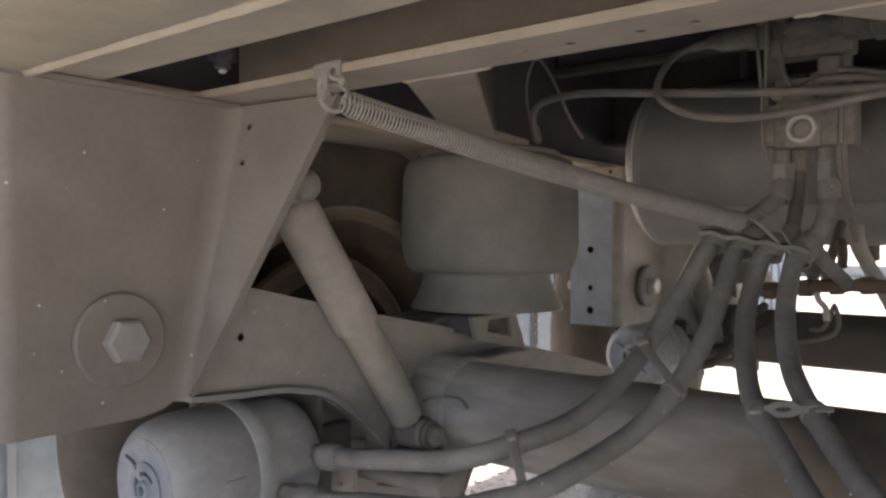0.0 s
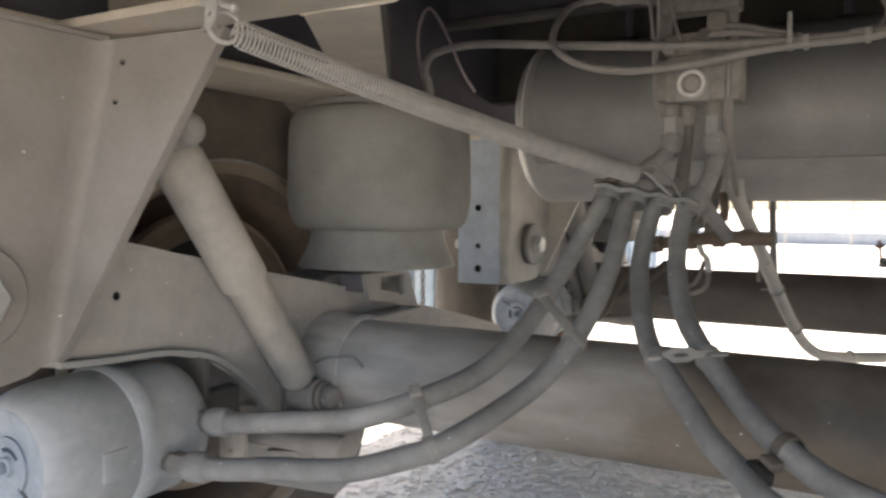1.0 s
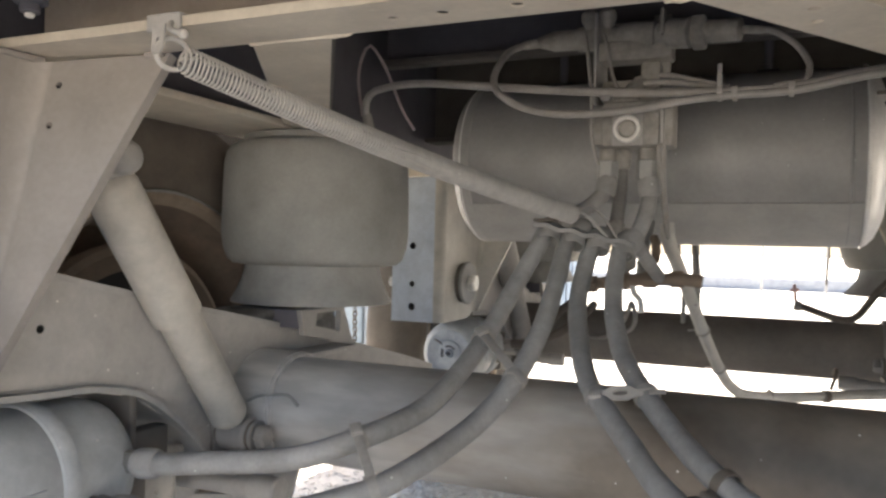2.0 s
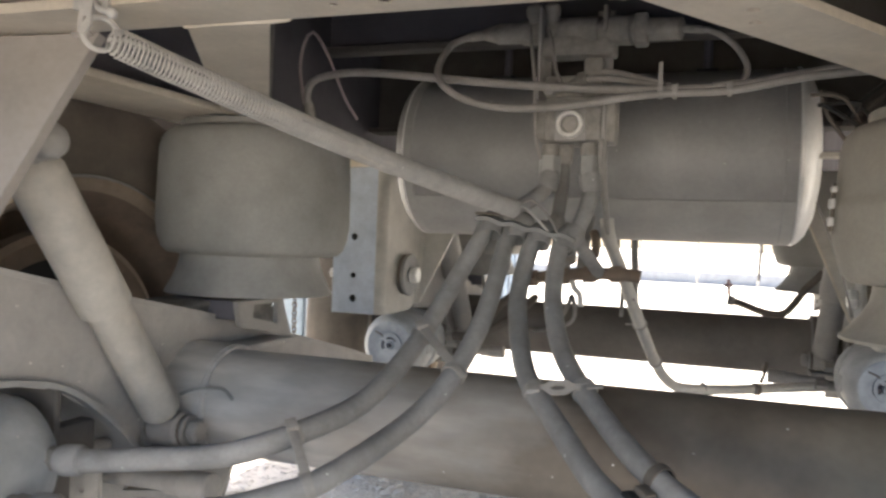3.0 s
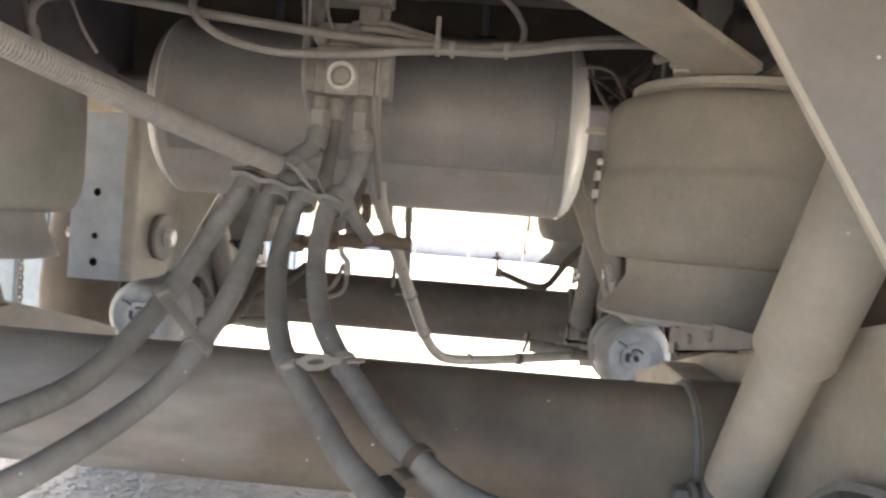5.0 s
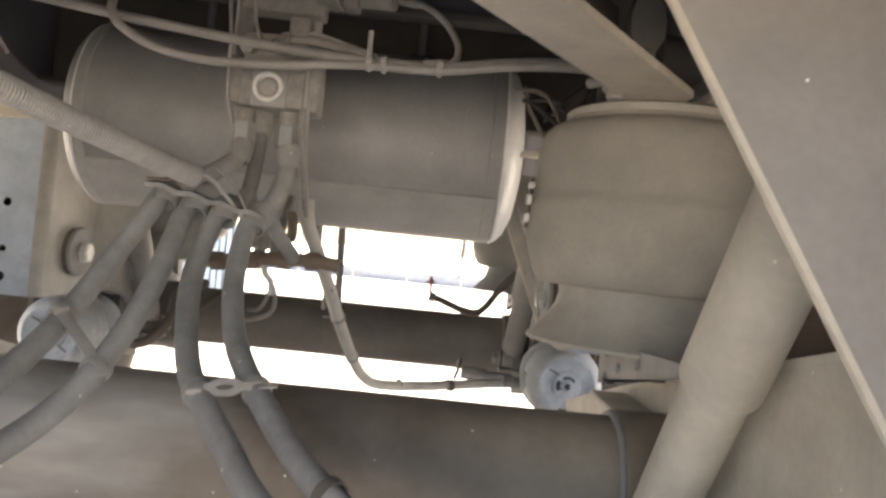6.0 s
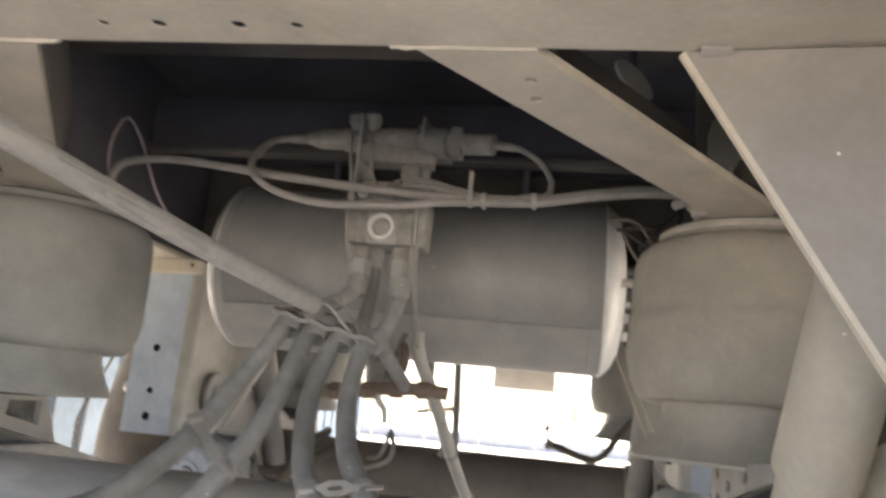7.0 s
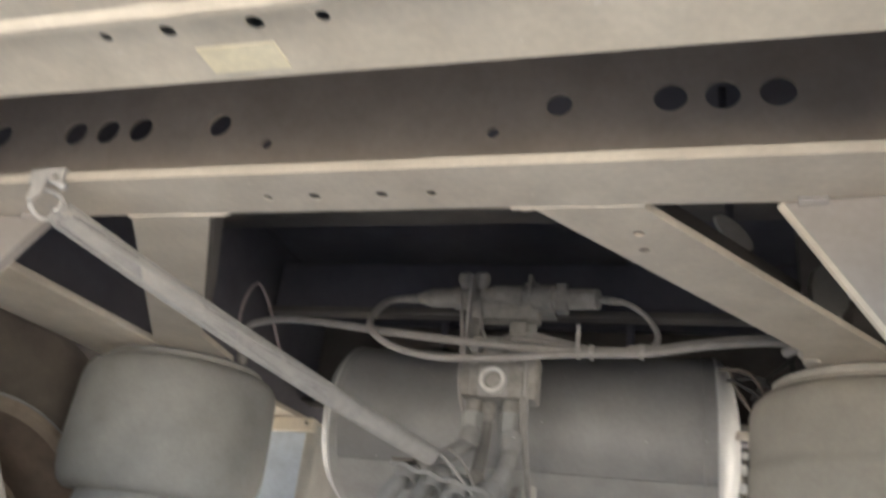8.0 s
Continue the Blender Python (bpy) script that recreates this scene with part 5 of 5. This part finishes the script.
    for k in range(5):
        rng = random.Random(20 + k)
        j = lambda v: rng.uniform(-v, v)
        hose("wire", [(0.33 + j(0.01), 1.50 + j(0.02), 0.95 + j(0.015)), (0.365 + j(0.02), 1.51 + j(0.02), 0.93 + j(0.03)), (0.385 + j(0.02), 1.52, 0.90 + j(0.03)), (0.40 + j(0.02), 1.53, 0.93 + j(0.03)), (0.43, 1.54, 0.975 + j(0.02))], 0.0028, TYRE if k % 2 else BLACK, "tangled thin wire between tank and air spring", "wire", "wires", 8)
    fit = thing("air_fitting", (0.420, 1.330, 0.917), "dusty air fitting beside the plate on the air spring", "air fitting")
    part("body", rod((0.420, 1.330, 0.915), (0.420, 1.330, 0.945), 0.010, 14), BASE, fit)
    part("nut", hexbolt((0.420, 1.330, 0.922), (0.420, 1.330, 0.934), 0.015), BASE, fit)
    part("stub", rod((0.412, 1.336, 0.938), (0.392, 1.352, 0.934), 0.006, 10), LINE, fit)
    st = thing("bump_stop", (0.435, 1.285, 0.93), "grey upright bump stop tab behind the plate", "bump stop")
    outline = [(0.0115, 0.955), (0.0215, 0.972), (0.0225, 0.990), (0.0190, 1.006), (0.0090, 1.017), (-0.004, 1.019), (-0.0140, 1.009), (-0.0190, 0.990), (-0.0180, 0.970), (-0.0085, 0.955)]
    part("tab", plate(outline, [], lambda u, v: Vector((0.434 + u, 1.268 + u * 0.35, v)), Vector((-0.003, 0.010, 0))), BAG, st, smooth=0)
    part("stem", rod((0.436, 1.272, 0.925), (0.436, 1.272, 0.957), 0.010, 12), BAG, st)
    part("drum", rod((0.450, 1.300, 0.962), (0.506, 1.318, 0.962), 0.024, 24), DIM, st, "dark rubber drum")
    # Grey oval stands in for light through a slot; the stem is added.
    lug = thing("lit_slot_oval", (0.327, 1.22, 1.02), "small grey oval standing in for a lit slot above the plate", "lug")
    part("oval", plate(circle2(0, 0, 0.026, 20, 0.013), [], lambda u, v: Vector((0.327 + u * 0.80, 1.22 + u * 0.35, 1.037 + v * 1.15 - u * 0.55)), Vector((0.003, -0.004, 0))), BAG, lug)
    part("stem", rod((0.327, 1.224, 1.03), (0.327, 1.30, 1.299), 0.005, 8), DARK, lug)
    # rack that gathers the hoses
    rack = thing("hose_rack", (-0.045, 1.41, 0.74), "dusty steel hose rack with looped hoses", "hose rack")
    a, b = Vector((-0.107, 1.378, 0.767)), Vector((0.022, 1.440, 0.741))
    along = (b - a).normalized()
    bm = bmesh.new()
    rows = []
    for k in range(33):
        t = k / 32
        lift = 0.0035 * math.sin(math.pi * 4 * t) ** 2
        c = a.lerp(b, t) + Vector((0, 0, lift))
        rows.append([bm.verts.new(c + Vector((0, dy, dz))) for dy, dz in ((-0.016, -0.003), (-0.016, 0.003), (0.014, 0.006), (0.014, 0.001))])
    for p, q2 in zip(rows, rows[1:]):
        for m in range(4):
            bm.faces.new((p[m], p[(m + 1) % 4], q2[(m + 1) % 4], q2[m]))
    bm.faces.new(rows[0])
    bm.faces.new(rows[-1][::-1])
    part("bar", bm, HOSE, rack, "flat dusty strap over the hoses", smooth=50)
    for k in range(4):
        c = a.lerp(b, (k + 0.5) / 4) + Vector((0, 0.004, -0.010))
        part("saddle", lathe([(0.0130, -0.010), (0.0150, -0.010), (0.0156, 0.0), (0.0150, 0.010), (0.0130, 0.010)], c, (0.0, 0.55, 0.83), 20), HOSE, rack)
    part("end_tab", box(a.x - 0.004, a.x + 0.026, a.y - 0.004, a.y + 0.022, a.z + 0.006, a.z + 0.0095, 0.001), TYRE, rack, "dark rubber tab on the strap")
    part("eye_wire", tube([(-0.05, 1.385, 0.786), (-0.035, 1.392, 0.796), (-0.016, 1.405, 0.778), (-0.002, 1.42, 0.752)], 0.0018, 8), LINE, rack)

    def clamp(c1, d1, c2, d2, label, width=0.010, tail=0.0, slotted=False):
        c1, c2, d1, d2 = Vector(c1), Vector(c2), Vector(d1).normalized(), Vector(d2).normalized()
        t = thing("hose_tie", (c1 + c2) / 2, label, "cable tie", "cable ties")
        for c, d in ((c1, d1), (c2, d2)):
            h = width / 2
            part("loop", lathe([(0.0128, -h), (0.0146, -h), (0.0150, -h * 0.6), (0.0150, h * 0.6), (0.0146, h), (0.0128, h)], c, d, 20), TIE, t)
        across = (c2 - c1).normalized()
        mid, d = (c1 + c2) / 2, ((d1 + d2) / 2).normalized()
        n = across.cross(d).normalized()
        if n.y > 0:
            n = -n
        rot = Matrix((across, n, across.cross(n))).transposed().to_quaternion()
        L = (c2 - c1).length - 0.004
        o = mid + n * 0.0125
        if slotted:
            w = Vector((0.0, 0.45, 0.89))
            n = across.cross(w).normalized()
            n = -n if n.y > 0 else n
            o = mid + n * 0.0125
            edge = [(-L / 2, -0.004), (-0.017, -0.004), (-0.009, -0.0085), (0.009, -0.0085), (0.017, -0.004), (L / 2, -0.004), (L / 2, 0.004), (0.017, 0.004), (0.009, 0.0085), (-0.009, 0.0085), (-0.017, 0.004), (-L / 2, 0.004)]
            strap = part("strap", plate(edge, [circle2(0, 0, 0.0085, 14, 0.0030)], lambda u, v: o + across * u + w * v, n * 0.003), TIE, t, smooth=0)
            # A dark backing plate is added as the slot's shade.
            part("slot", plate(circle2(0, 0, 0.0088, 14, 0.0033), [], lambda u, v: o + across * u + w * v, -n * 0.001), DIM, strap, "dark backing that shades the slot")
        else:
            part("strap", box(o.x - L / 2, o.x + L / 2, o.y - 0.0012, o.y + 0.0012, o.z - width / 2, o.z + width / 2, 0.0008, turn=rot), TIE, t)
        if tail:
            e = c2 + n * 0.0150 + across * (tail / 2 + 0.004)
            part("tail", box(e.x - tail / 2, e.x + tail / 2, e.y - 0.001, e.y + 0.001, e.z - width * 0.35, e.z + width * 0.35, 0.0006, turn=rot), TIE, t)
        k = c1 + n * 0.0155
        part("buckle", box(k.x - 0.007, k.x + 0.007, k.y - 0.003, k.y + 0.003, k.z - width * 0.62, k.z + width * 0.62, 0.001, turn=rot), TIE, t)
    clamp((0.024, 1.202, 0.5655), (0.05, -0.08, -0.042), (0.078, 1.208, 0.5715), (0.05, -0.08, -0.042), "dusty slotted strap joining two brake hoses", 0.011, 0.018, True)
    clamp((-0.194, 1.037, 0.527), (0.034, 0.07, 0.027), (-0.152, 0.997, 0.491), (0.03, 0.025, 0.012), "dusty cable tie joining two hoses")
    clamp((-0.1380, 1.258, 0.6145), (0.012, 0.08, 0.055), (-0.0770, 1.208, 0.577), (0.01, 0.08, 0.05), "dusty cable tie joining two hoses above the axle", 0.012, 0.024)
    clip = thing("hose_clip", (0.172, 1.070, 0.521), "dark plastic clip beside a brake hose", "hose clip")
    d = Vector((0.035, -0.036, -0.0145))
    part("band", lathe([(0.0130, -0.005), (0.0148, -0.005), (0.0148, 0.005), (0.0130, 0.005)], (0.172, 1.073, 0.5215), d, 20), TYRE, clip)
    turn = d.to_track_quat("X", "Z")
    part("latch", box(0.139, 0.165, 1.040, 1.054, 0.497, 0.511, 0.003, turn=turn), BLACK, clip)
    part("buckle", box(0.152, 0.170, 1.048, 1.062, 0.507, 0.517, 0.002, turn=turn), TYRE, clip)
    for x, y, z in ((0.131, 1.423, 0.949), (0.150, 1.422, 0.948), (0.219, 1.412, 0.948)):
        t = thing("line_tie", (x, y, z), "pale cable tie round the air lines", "cable tie", "cable ties")
        part("loop", lathe([(0.0098, -0.003), (0.0112, -0.003), (0.0116, 0.0), (0.0112, 0.003), (0.0098, 0.003)], (x, y, z), (1, -0.06, 0), 20), TIE, t)
        part("head", box(x - 0.004, x + 0.004, y - 0.0150, y - 0.0105, z - 0.003, z + 0.006, 0.001), TIE, t)
        if x < 0.14:
            part("tail", box(x - 0.003, x + 0.003, y - 0.014, y - 0.0125, z, z + 0.036, 0.0004), TIE, t)


build_ground()
build_surroundings()
build_deck()
build_crossmembers()
build_mount_plates()
build_axle(AXLE_Y, "axles")
build_axle(AXLE_Y + SPACING, "axles")
for row in (0, 1):
    y = PIVOT_Y + row * SPACING
    for s in (-1, 1):
        build_hanger(s, y, "hanger brackets")
        build_arm(s, y, "trailing arms")
        build_shock(s, y, "shock absorbers")
        c, r = ((-0.545, 1.487), 0.162) if s < 0 else ((0.508, 1.440), 0.153)
        # Front right spring uses the lit copies of rubber and pedestal.
        build_air_spring((c[0], c[1] + row * SPACING), r, "air springs", "dusty grey rubber air spring on a flared pedestal" if s < 0 else "dusty tan rubber air spring on a flared pedestal",
                         [(0.116, 0.698), (0.117, 0.688), (0.121, 0.672), (0.128, 0.655), (0.1385, 0.636)] if s < 0 else [(0.113, 0.700), (0.114, 0.688), (0.118, 0.674), (0.126, 0.660), (0.140, 0.644), (0.152, 0.633)],
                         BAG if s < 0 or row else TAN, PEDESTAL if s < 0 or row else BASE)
        build_chamber(s, y, "brake chambers")
        build_camshaft(s, y, "brake camshafts")
        build_wheel(s, AXLE_Y + row * (SPACING + 0.07), "wheels")
build_tank()
build_valve()
build_spring()
build_hoses()
build_gravel()
